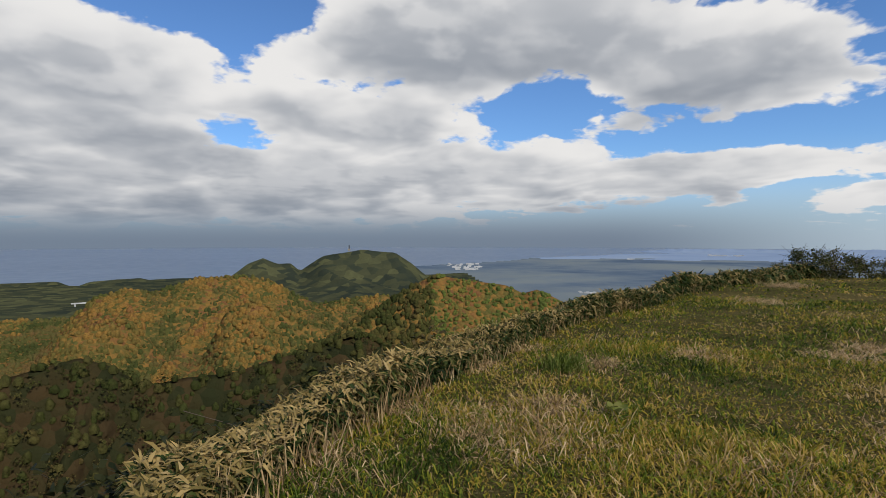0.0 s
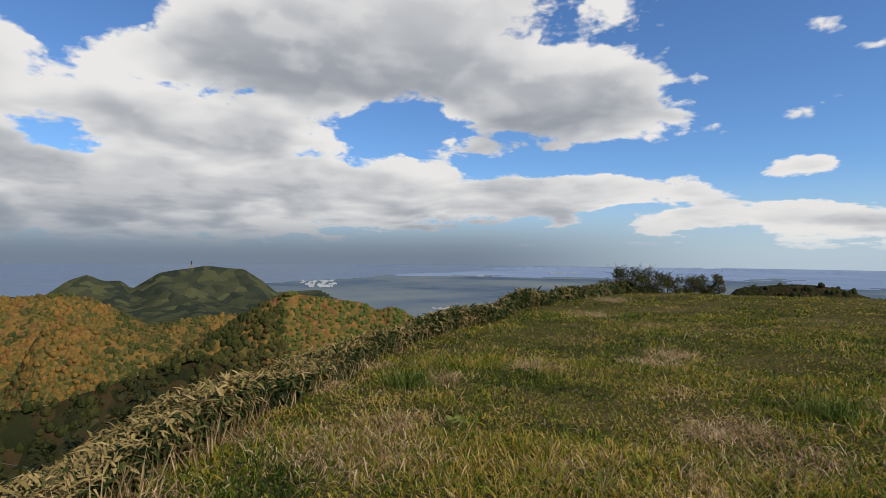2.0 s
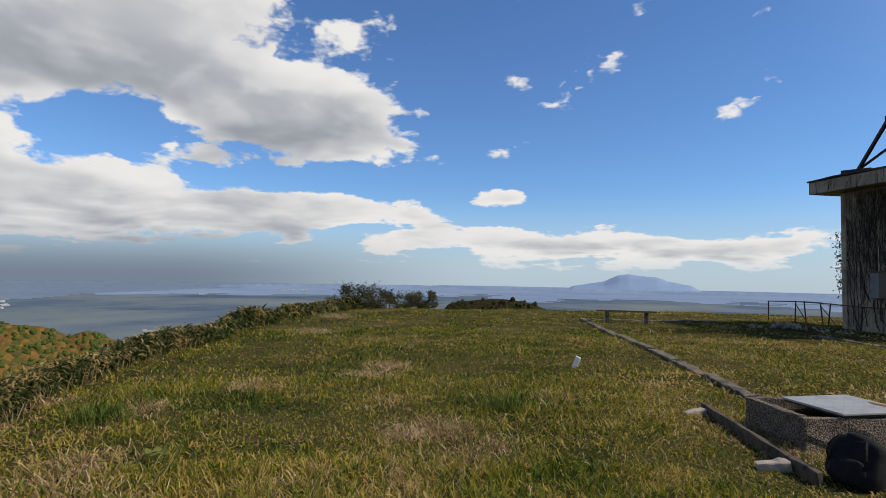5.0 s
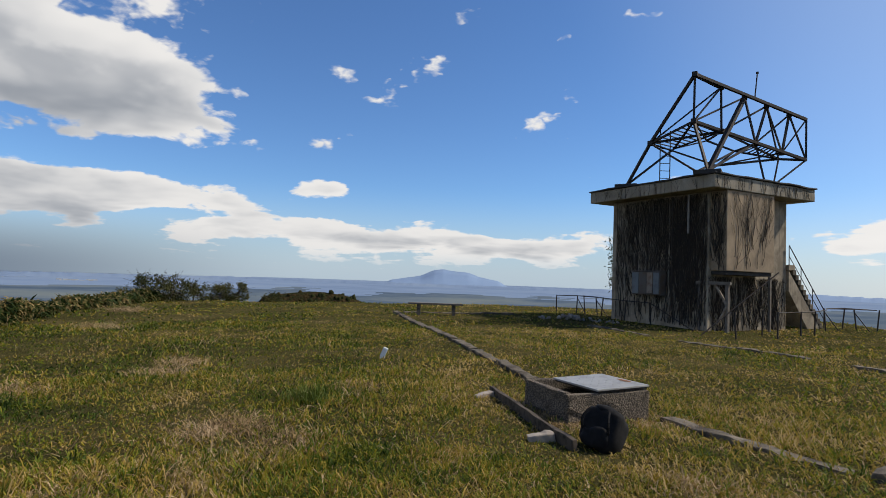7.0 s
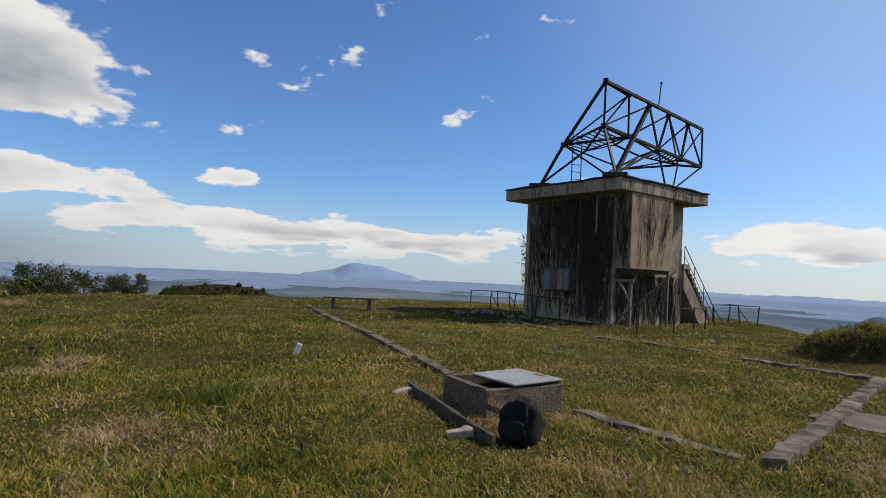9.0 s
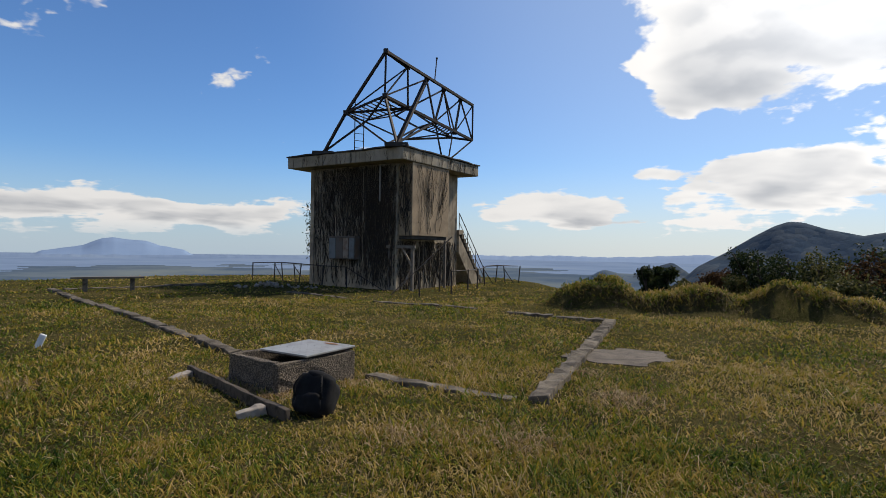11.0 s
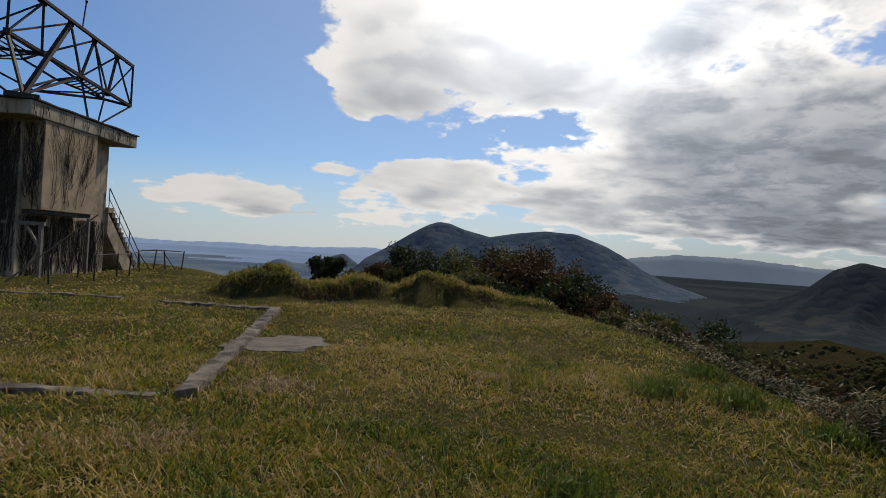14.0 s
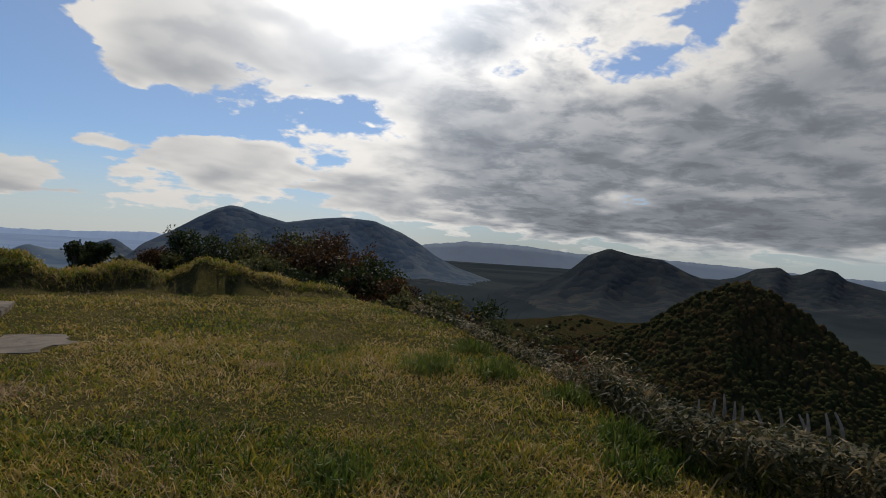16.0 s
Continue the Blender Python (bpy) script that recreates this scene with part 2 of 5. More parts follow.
def make_blades(name, tones, patch_scale=0.5, spread=0.45, lean=0.0, seaward=False):
    mat, k, s, p = material(name, 0.12)
    patch = k.noise(p, patch_scale, 5, 0.65, 0.4)
    fac = k.m("ADD", k.m("ADD", k.m("MULTIPLY", k.m("SUBTRACT", patch, 0.5), 1.7), k.m("MULTIPLY", k.m("SUBTRACT", k.noise(p, patch_scale * 5, 3, 0.6), 0.5), 0.9)), k.m("ADD", k.m("MULTIPLY", island(k), spread), 0.5 - spread / 2 - lean))
    if seaward:  # the lawn is lusher towards the sea and drier round the hut
        split_ = k.add("ShaderNodeSeparateXYZ")
        k.link(p, split_.inputs[0])
        fac = k.m("ADD", fac, k.m("MULTIPLY", k.ramp(k.m("SUBTRACT", k.m("MULTIPLY", split_.outputs[1], 0.6), k.m("MULTIPLY", split_.outputs[0], -1.0)), -5.0, 3.0), 0.18))
    c = k.colors(fac, tones)
    through_leaf = k.add("ShaderNodeBsdfTranslucent")
    k.link(c, through_leaf.inputs["Color"])
    blend = k.add("ShaderNodeMixShader")
    blend.inputs[0].default_value = 0.38
    k.link(s.outputs[0], blend.inputs[1])
    k.link(through_leaf.outputs[0], blend.inputs[2])
    k.link(blend.outputs[0], mat.node_tree.nodes["Material Output"].inputs["Surface"])
    return finish(mat, k, s, c, 0.6)


def make_concrete(name, pale, dark, scale=3.0, streaks=True, pits=0.5):
    mat, k, s, p = material(name)
    blotch, grain = k.noise(p, scale * 0.5, 6, 0.65, 0.5), k.noise(p, scale * 22, 4, 0.7)
    c = k.mix(k.ramp(blotch, 0.3, 0.7), dark, pale)
    if streaks:
        stretch = k.add("ShaderNodeMapping")
        k.link(p, stretch.inputs["Vector"])
        stretch.inputs["Scale"].default_value = (5.0, 5.0, 0.35)
        runs = k.noise(stretch.outputs[0], 1.6, 5, 0.6)
        c = k.mix(k.m("MULTIPLY", k.ramp(runs, 0.48, 0.75), 0.6), c, tuple(v * 0.25 for v in dark))
    c = k.mix(k.m("MULTIPLY", k.ramp(grain, 0.5, 0.8), pits), c, tuple(v * 0.4 for v in dark))
    relief(k, s, k.m("ADD", grain, blotch), 0.5, 0.012)
    return finish(mat, k, s, c, 0.92)


def make_plain(name, color, rough=0.6, metal=0.0, scale=8.0, wear=None, amount=0.5):
    mat, k, s, p = material(name)
    blotch, grain = k.noise(p, scale, 5, 0.65), k.noise(p, scale * 9, 3, 0.6)
    c = k.mix(k.m("MULTIPLY", k.ramp(blotch, 0.42, 0.68), amount), color, wear or tuple(v * 0.45 for v in color))
    relief(k, s, grain, 0.25, 0.004)
    return finish(mat, k, s, c, k.m("ADD", rough - 0.1, k.m("MULTIPLY", grain, 0.2)), metal)


AUTUMN = [(0.22, (0.036, 0.050, 0.016)), (0.36, (0.075, 0.080, 0.022)), (0.47, (0.140, 0.100, 0.029)), (0.57, (0.225, 0.128, 0.033)), (0.66, (0.165, 0.080, 0.031)), (0.80, (0.085, 0.055, 0.026))]
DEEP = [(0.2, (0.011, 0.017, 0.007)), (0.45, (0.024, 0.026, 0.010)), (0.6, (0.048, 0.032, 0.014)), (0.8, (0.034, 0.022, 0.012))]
# The blue in these tones is distance haze put into the forest colour.
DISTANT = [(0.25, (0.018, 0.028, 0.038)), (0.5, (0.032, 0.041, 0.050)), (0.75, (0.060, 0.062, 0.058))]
soil = make_soil()
forest_near, forest_right, forest_far = make_forest("autumn_forest_floor", AUTUMN, 0.5), make_forest("brown_forest_floor", DEEP, 0.4), make_forest("hazed_far_forest", DISTANT, 0.06)
forest_coast = make_forest("coastal_forest", [(0.25, (0.018, 0.026, 0.022)), (0.42, (0.028, 0.037, 0.026)), (0.55, (0.050, 0.056, 0.030)), (0.68, (0.085, 0.09, 0.042))], 0.07)
# Bluer and paler again: more haze painted into the mountain colour.
forest_peak = make_forest("hazed_mountain_forest", [(0.25, (0.046, 0.072, 0.106)), (0.5, (0.072, 0.100, 0.136)), (0.75, (0.120, 0.138, 0.152))], 0.05)
# Green and brown foliage, kept dark so the colour carries shade.
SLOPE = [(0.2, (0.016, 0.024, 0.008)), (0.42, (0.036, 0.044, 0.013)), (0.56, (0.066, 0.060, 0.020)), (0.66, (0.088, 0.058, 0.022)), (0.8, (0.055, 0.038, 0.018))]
crowns_green = make_crowns("bamboo_green_crowns", [(0.2, (0.045, 0.065, 0.018)), (0.5, (0.085, 0.110, 0.026)), (0.7, (0.13, 0.115, 0.03)), (0.85, (0.16, 0.085, 0.028))])
crowns_autumn, crowns_slope = make_crowns("autumn_crowns", AUTUMN), make_crowns("shade_toned_crowns", SLOPE)
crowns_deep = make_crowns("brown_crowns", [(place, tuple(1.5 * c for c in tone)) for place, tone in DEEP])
# Dark plain patches act as cloud shadow; blue haze is in the colours.
plain_far = make_hazed_land("cloud_shaded_plain", [(0.36, (0.052, 0.080, 0.122)), (0.46, (0.085, 0.116, 0.152)), (0.55, (0.122, 0.150, 0.168)), (0.68, (0.155, 0.178, 0.170))])
plain_haze = make_hazed_land("hazy_plain", [(0.36, (0.150, 0.205, 0.295)), (0.50, (0.175, 0.235, 0.330)), (0.66, (0.200, 0.258, 0.335))])
valley_far = make_hazed_land("wooded_valley", [(0.34, (0.016, 0.023, 0.026)), (0.50, (0.026, 0.034, 0.037)), (0.68, (0.040, 0.047, 0.046))])
# Haze blue fills both range colours; the first is a shaded copy.
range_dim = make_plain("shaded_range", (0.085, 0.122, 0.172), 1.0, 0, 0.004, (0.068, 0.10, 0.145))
range_far = make_plain("hazed_range", (0.185, 0.262, 0.385), 1.0, 0, 0.004, (0.16, 0.232, 0.35))
GREENS = [(0.02, (0.020, 0.040, 0.005)), (0.25, (0.072, 0.112, 0.013)), (0.42, (0.160, 0.182, 0.018)), (0.57, (0.265, 0.215, 0.022)), (0.72, (0.335, 0.225, 0.045)), (0.94, (0.47, 0.34, 0.15))]
grass_mat = make_blades("lawn_grass", GREENS, 0.40, 0.62, 0.09, True)
straw_mat = make_blades("dry_straw", [(0.1, (0.16, 0.105, 0.055)), (0.5, (0.37, 0.255, 0.125)), (0.9, (0.56, 0.42, 0.25))], 1.5, 0.8)
sasa_mat = make_blades("bamboo_grass_leaves", [(0.1, (0.010, 0.022, 0.006)), (0.42, (0.030, 0.052, 0.012)), (0.62, (0.070, 0.085, 0.022)), (0.76, (0.20, 0.155, 0.06)), (0.92, (0.36, 0.27, 0.12))], 1.3, 0.7)
concrete_wall = make_concrete("stained_concrete", (0.42, 0.35, 0.25), (0.19, 0.155, 0.11))
concrete_eave = make_concrete("eave_concrete", (0.36, 0.32, 0.25), (0.20, 0.17, 0.12), 2.0)
concrete_annex = make_concrete("tan_render", (0.36, 0.275, 0.18), (0.23, 0.175, 0.115), 2.5, False, 0.35)
concrete_kerb = make_concrete("kerb_concrete", (0.20, 0.165, 0.12), (0.045, 0.036, 0.026), 7.0, False, 0.9)
steel_dark = make_plain("rusted_dark_steel", (0.030, 0.028, 0.027), 0.6, 0.4, 3.0, (0.06, 0.035, 0.022), 0.6)

# ---- the lie of the land ----
EDGE_AZ = [-180, -150, -135, -125, -118, -110, -100, -92, -86, -79, -71, -64, -56, -50, -38, -34, -15, 5, 10, 14, 40, 46, 55, 61, 67, 73, 78, 83, 120, 180]
EDGE_R = [8, 2.6, 2.4, 2.65, 3.2, 3.85, 4.85, 6.3, 7.5, 10.4, 13.9, 20.4, 28, 28.5, 29, 30, 33, 31, 26, 17.5, 17, 15, 11, 8.4, 6.7, 5.6, 4.8, 4.4, 4.4, 8]
# ridges: distance, depth to the near and far side, then heading and height of the skyline in degrees
RIDGES = [
    (130, 60, 90, [-136, -128, -124.5, -122.9, -120.8, -117.8, -114.5, -110, -102.7, -98.3, -92], [-14, -11, -10.2, -10, -10.9, -12.9, -12.5, -12.4, -10.4, -9.2, -13]),
    (400, 200, 180, [-128, -126, -123.2, -121.8, -119.2, -117.5, -115.9, -113.7, -109.5, -107, -104.9, -102.7, -99.4, -96, -90], [-11, -10, -6.6, -5.2, -4.5, -4.9, -4.5, -3.8, -3.5, -4.1, -5.4, -6.4, -6.1, -5.6, -9]),
    (330, 70, 60, [-127, -124.5, -122.3, -119.8, -118, -115.8, -113], [-11, -8.6, -7.6, -6.9, -8.7, -10.6, -12]),
    (315, 75, 60, [-114, -112, -110.8, -108.7, -106.3, -102.9, -99.5, -97], [-10.5, -8.2, -6.6, -6.0, -6.9, -8.7, -9.6, -11]),
    (210, 60, 60, [-104, -101, -99.4, -96.5, -94.3, -92.2, -90], [-11, -9.8, -8.9, -7.0, -6.2, -5.4, -8]),
    (250, 120, 120, [-104, -98.3, -94.9, -92.3, -90.6, -89.2, -86.3, -83.8, -82.1, -80.7, -78.7, -77.4, -74], [-11, -7.8, -5.9, -4.3, -3.7, -4, -4.4, -4.7, -5.5, -5.1, -6, -6.8, -10]),
    (900, 220, 260, [-113, -110.5, -109, -107.7, -106.4, -105.1, -104.3, -102.1, -100.5, -98.3, -94.9, -93.2, -92, -90.9, -89], [-4.6, -3.5, -2.3, -1.8, -2.4, -2.4, -3.2, -1.7, -1.4, -1, -1.4, -2.5, -3.6, -4.2, -5]),
    (1150, 150, 150, [-140, -128, -124.4, -123.2, -122, -118, -117.7, -112, -108], [-3.7, -3.6, -3.6, -4.2, -3.7, -3.5, -3.7, -3.6, -4]),
    (430, 120, 120, [-51, -49, -47.6, -45.5, -42.7, -40.4, -38.7, -36], [-5, -2.9, -2.4, -2.1, -2, -2.4, -2.9, -5]),
    (1300, 500, 500, [21, 23.5, 25.9, 28.0, 29.6, 30.7, 31.8, 33.3, 35.9, 38.7, 41.4, 44.4, 47.2, 49.0, 50.8, 53, 57, 63], [-3, -1.3, 0.1, 1.5, 2.45, 2.85, 2.75, 2.2, 1.6, 2.15, 2.5, 2.35, 1.35, 0.4, -0.8, -1.8, -3.0, -3.7]),
    (1500, 150, 150, [12.6, 13.4, 14.4, 15.3, 16.6, 17.4, 18.1, 19.1, 21.2, 22.8, 24], [-3.2, -2.6, -2, -1.65, -2, -2.4, -2.2, -1.5, -0.8, -1.2, -2]),
    (900, 350, 300, [55, 57.7, 61.7, 64, 65.9, 67.8, 69.9, 72.7, 75.1, 77.5, 82], [-4.6, -3.7, -2.5, -1.4, 0.4, 1.15, 0.65, 0.4, -0.8, -1.5, -3.5]),
    (1350, 350, 300, [72, 75.6, 78.8, 80.5, 82.2, 83.1, 83.9, 85, 86.2, 87, 88.5, 94], [-3, -1.6, -0.8, 0.1, 0.35, -0.3, -0.15, 0.5, 0.35, -0.4, -0.8, -2]),
    (330, 190, 150, [60, 67.4, 69.4, 72.8, 75.6, 79, 81, 84.1, 86.5, 89.9, 96], [-11, -8.8, -7, -5, -2.9, -1.15, -1.6, -3.3, -5.3, -8, -11]),
]
VALLEY, SEA = -74.0, -80.0


def hummocks(x, y):
    """Overgrown spoil heaps at the end of the lawn."""
    z = 0 * x
    for cx, cy, rx, ry, top in ((4.0, 15.6, 0.95, 0.9, 0.72), (5.2, 15.3, 0.9, 0.9, 0.42), (6.3, 14.7, 0.95, 0.8, 0.56), (7.3, 14.8, 0.8, 0.9, 0.36), (8.4, 13.9, 1.05, 0.8, 0.72), (9.7, 13.6, 1.0, 0.8, 0.40), (10.9, 13.0, 1.1, 0.8, 0.22)):
        across, back = (x - cx) * 0.87 - (y - cy) * 0.5, (x - cx) * 0.5 + (y - cy) * 0.87
        q = (across / rx) ** 2 + np.where(back < 0, back / (0.55 * ry), back / (1.5 * ry)) ** 2
        z = np.maximum(z, top * np.exp(-0.45 * q ** 1.9))
    return z * (1 + 0.30 * wobble(x, y, 0.45, 5.0) + 0.15 * wobble(x, y, 0.17, 1.0))


def wobble(x, y, size, seed=0.0):
    a, b = x / size + seed, y / size - seed
    return (np.sin(a * 1.7 + 1.3 * np.sin(b * 1.1)) + np.sin(b * 2.3 + 1.7 * np.sin(a * 0.7 + 2)) * 0.7 + 0.5 * np.sin(a * 4.1 + b * 3.3) + 0.3 * np.sin(a * 9.7 - b * 7.9)) / 2.5


def land(x, y):
    """Height of the ground."""
    r, a = np.hypot(x, y), np.degrees(np.arctan2(x, y))
    edge = np.interp(a, EDGE_AZ, EDGE_R)
    out = np.maximum(r - edge, 0)
    steep = np.interp(a, [-180, -125, -95, -75, -50, -20, 10, 30, 50, 60, 90, 180], [0.9, 1.2, 0.75, 0.55, 0.35, 0.3, 0.35, 0.42, 0.5, 0.62, 0.75, 0.75])
    fall = steep * np.where(out < 3, out * out / 6, out - 1.5)
    z = 0.035 * wobble(x, y, 1.9) + 0.05 * wobble(x, y, 5.3, 2.0) + hummocks(x, y) - fall
    z = z + np.clip(out / 40, 0, 1) * 2.5 * wobble(x, y, 17)
    low = VALLEY + 5 * wobble(x, y, 160) * np.clip((2500 - r) / 1500, 0, 1)
    shore = np.interp(a, [-180, -112, -105, -93, -88, -80, -70, -60, -50, -40], [1000, 1150, 1300, 1520, 1640, 2300, 3000, 3800, 4800, 9000]) * (1 + 0.05 * wobble(x, y, 210))
    low = np.where((a < -40) & (r > shore), np.minimum(low, SEA - 8), low)
    soft = 12.0
    z = low + soft * np.logaddexp(0, np.clip((z - low) / soft, -40, 40))
    for d, near, far, heads, heights in RIDGES:
        top = 1.6 + d * np.tan(np.radians(np.interp(a, heads, heights)))
        inside = np.clip((a - heads[0]) / 2.5, 0, 1) * np.clip((heads[-1] - a) / 2.5, 0, 1)
        gap = r - d
        t = np.clip(np.where(gap < 0, -gap / near, gap / far), 0, 1.6)
        # spurs and gullies that run down the slope, sharp along the crests
        reach = np.clip(t * 2.6, 0, 1) * np.where(t < 1.2, 1, 0.6)
        u = a * d / 57.3 / (0.30 * near) + 0.55 * np.sin(r / near * 3.1 + d) + 0.25 * wobble(x, y, 0.5 * near, d)
        spur = 1 - (0.42 * np.abs(np.sin(u * 1.57)) ** 0.9 + 0.18 * np.abs(np.sin(u * 3.9 + 1.1 * np.sin(r / near * 5))) + 0.05 * np.abs(np.sin(u * 9.1 + r / near * 4))) * reach
        shape = np.exp(-2.2 * t ** 1.35) * spur
        hill = low + (top - low) * shape
        z = np.where(inside > 0, np.maximum(z, low + (hill - low) * inside ** 0.5), z)
    return z


def mesh_from(name, verts, faces, smooth=False):
    """A mesh from arrays of corners and of faces with three or four corners each."""
    me = bpy.data.meshes.new(name)
    verts, faces = np.asarray(verts, np.float32), np.asarray(faces, np.int32)
    sides = faces.shape[1]
    me.vertices.add(len(verts))
    me.vertices.foreach_set("co", verts.ravel())
    me.loops.add(faces.size)
    me.loops.foreach_set("vertex_index", faces.ravel())
    me.polygons.add(len(faces))
    me.polygons.foreach_set("loop_start", np.arange(0, faces.size, sides, dtype=np.int32))
    me.polygons.foreach_set("use_smooth", np.full(len(faces), smooth))
    me.update(calc_edges=True)
    me.validate()
    return me


def stuff(name, me, mat, label, category, kind="stuff"):
    me.materials.append(mat)
    return tagged(new(name, me), label, category, kind=kind)


azs = np.concatenate([np.arange(-134, 100, 0.36), np.arange(100, 226, 1.5)])
rings = 0.35 * 1.036 ** np.arange(0, 400)
rings = np.concatenate([[0.0], rings[rings < 100], np.geomspace(100, 1600, 240), rings[(rings > 1630) & (rings < 4700)], [4950.0]])
A, Rr = np.meshgrid(np.radians(azs), rings)
gx, gy = Rr * np.sin(A), Rr * np.cos(A)
gz = land(gx.ravel(), gy.ravel()).reshape(gx.shape)
na, nr = len(azs), len(rings)
i, j = np.meshgrid(np.arange(nr - 1), np.arange(na), indexing="ij")
j2 = (j + 1) % na
quads = np.stack([i * na + j, (i + 1) * na + j, (i + 1) * na + j2, i * na + j2], -1).reshape(-1, 4)[:, ::-1]
ground_mesh = mesh_from("ground", np.stack([gx, gy, gz], -1).reshape(-1, 3), quads, True)
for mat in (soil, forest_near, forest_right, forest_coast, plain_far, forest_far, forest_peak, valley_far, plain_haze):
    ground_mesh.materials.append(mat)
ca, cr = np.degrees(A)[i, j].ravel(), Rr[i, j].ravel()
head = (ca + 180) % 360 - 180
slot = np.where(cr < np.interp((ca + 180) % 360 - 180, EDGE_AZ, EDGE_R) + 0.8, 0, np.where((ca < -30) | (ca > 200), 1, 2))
# The near left slope takes the dark floor in place of cloud shadow.
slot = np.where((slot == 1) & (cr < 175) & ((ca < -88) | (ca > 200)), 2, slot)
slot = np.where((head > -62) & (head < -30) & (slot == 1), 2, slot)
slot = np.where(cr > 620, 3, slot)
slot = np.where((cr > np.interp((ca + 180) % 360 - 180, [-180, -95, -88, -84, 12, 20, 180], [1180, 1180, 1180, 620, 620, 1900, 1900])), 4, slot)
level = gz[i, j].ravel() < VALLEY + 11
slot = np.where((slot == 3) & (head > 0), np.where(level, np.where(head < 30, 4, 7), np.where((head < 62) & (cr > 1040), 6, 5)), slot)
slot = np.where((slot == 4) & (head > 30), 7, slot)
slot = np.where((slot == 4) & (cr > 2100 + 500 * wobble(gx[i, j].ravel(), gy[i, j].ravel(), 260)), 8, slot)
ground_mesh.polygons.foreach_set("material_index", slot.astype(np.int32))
ground = tagged(new("ground", ground_mesh), "grassy summit falling to wooded hills and a far plain", "ground", kind="structure")


# ---- helpers for building ----
def box(bm, x0, x1, y0, y1, z0, z1, bevel=0.0, turn=None):
    """A bevelled block between the given sides."""
    m = Matrix.LocRotScale(((x0 + x1) / 2, (y0 + y1) / 2, (z0 + z1) / 2), None, (x1 - x0, y1 - y0, z1 - z0))
    made = bmesh.ops.create_cube(bm, size=1.0, matrix=turn @ m if turn else m)
    if bevel:
        edges = list({e for v in made["verts"] for e in v.link_edges})
        bmesh.ops.bevel(bm, geom=edges, offset=bevel, segments=2, affect="EDGES", profile=0.6)


def block(*args):
    bm = bmesh.new()
    box(bm, *args)
    return bm


def bar(bm, a, b, thick, sides=6, square=False):
    """A straight bar from a to b."""
    a, b = Vector(a), Vector(b)
    d = b - a
    turn = d.to_track_quat("Z", "Y").to_matrix().to_4x4()
    m = Matrix.Translation((a + b) / 2) @ turn
    if square:
        bmesh.ops.create_cube(bm, size=1.0, matrix=m @ Matrix.Diagonal((thick, thick, d.length, 1)))
    else:
        bmesh.ops.create_cone(bm, cap_ends=True, segments=sides, radius1=thick / 2, radius2=thick / 2, depth=d.length, matrix=m)


def rough_up(bm, amount, size=0.3, seed=0):
    """Worn, uneven faces."""
    for v in bm.verts:
        v.co += noise.noise_vector(v.co / size + Vector((seed, 0, 0))) * amount


def part(name, bm, mat, parent, label="", smooth=False):
    me = bpy.data.meshes.new(name)
    bm.to_mesh(me)
    bm.free()
    me.materials.append(mat)
    if smooth:
        me.polygons.foreach_set("use_smooth", np.full(len(me.polygons), True))
    ob = new(name, me)
    ob.parent = parent
    return tagged(ob, label)


def thing(name, m, label, category, group="", kind=""):
    ob = new(name)
    ob.empty_display_size = 0.2
    ob.matrix_world = m
    return tagged(ob, label, category, group, kind)


def height(x, y):
    return float(land(np.array([float(x)]), np.array([float(y)]))[0])


# ---- the concrete hut ----
vine_mat = make_plain("bare_vine", (0.045, 0.035, 0.026), 0.9, 0, 6.0)
pipe_mat = make_plain("grey_pipe", (0.24, 0.22, 0.19), 0.6, 0, 4.0)
board_mat = make_plain("weathered_board", (0.16, 0.14, 0.115), 0.85, 0, 5.0, (0.10, 0.08, 0.06), 0.8)
# Black roofing felt, also used for the painted shade under the upper room.
felt_shade_mat = make_plain("black_felt_and_shade", (0.035, 0.034, 0.033), 0.9, 0, 2.0, (0.08, 0.075, 0.065), 0.6)
louvre_mat = make_plain("rusty_box_metal", (0.10, 0.09, 0.078), 0.7, 0.1, 2.5, (0.10, 0.06, 0.035), 0.8)
UP = 5.22
tower = thing("tower", pose(-1.97, 21.09, 0, 0, 0, -31.9), "weathered concrete hut overgrown with bare vines", "building")
bm = bmesh.new()
box(bm, -4.35, 0, 0, 4.35, -0.6, 4.77, 0.03)
wall = part("wall", bm, concrete_wall, tower)
part("corner_pilaster", block(-4.42, -4.22, -0.05, 0.2, -0.6, 4.765, 0.015), concrete_wall, tower)
bm = bmesh.new()
box(bm, -5.2, 0.68, -0.6, 4.96, 4.78, UP, 0.03)
roof = part("roof", bm, concrete_eave, tower, "overhanging flat concrete roof with stained edges")
bm = bmesh.new()
box(bm, -5.26, 0.74, -0.66, 5.02, UP + 0.003, UP + 0.06, 0.015)
bmesh.ops.subdivide_edges(bm, edges=[e for e in bm.edges if e.calc_length() > 2], cuts=9, use_grid_fill=True)
rough_up(bm, 0.035, 0.5)
part("roof_felt", bm, felt_shade_mat, roof, "curled black roofing felt")
annex = part("upper_room", block(0.0, 0.62, 0.12, 2.65, 2.06, 4.775, 0.02), concrete_annex, tower, "pale projecting upper room")
# Black strip added as the shade beneath the upper room; no sill there.
part("underside_shade_strip", block(0.0, 0.56, 0.18, 2.60, 1.93, 2.057, 0.01), felt_shade_mat, tower)
for x, w in ((-3.05, 0.05), (-1.62, 0.05)):
    part("wall_rib", block(x, x + w, -0.035, 0.0, 0.2, 4.76, 0.008), concrete_wall, tower)
bm = bmesh.new()
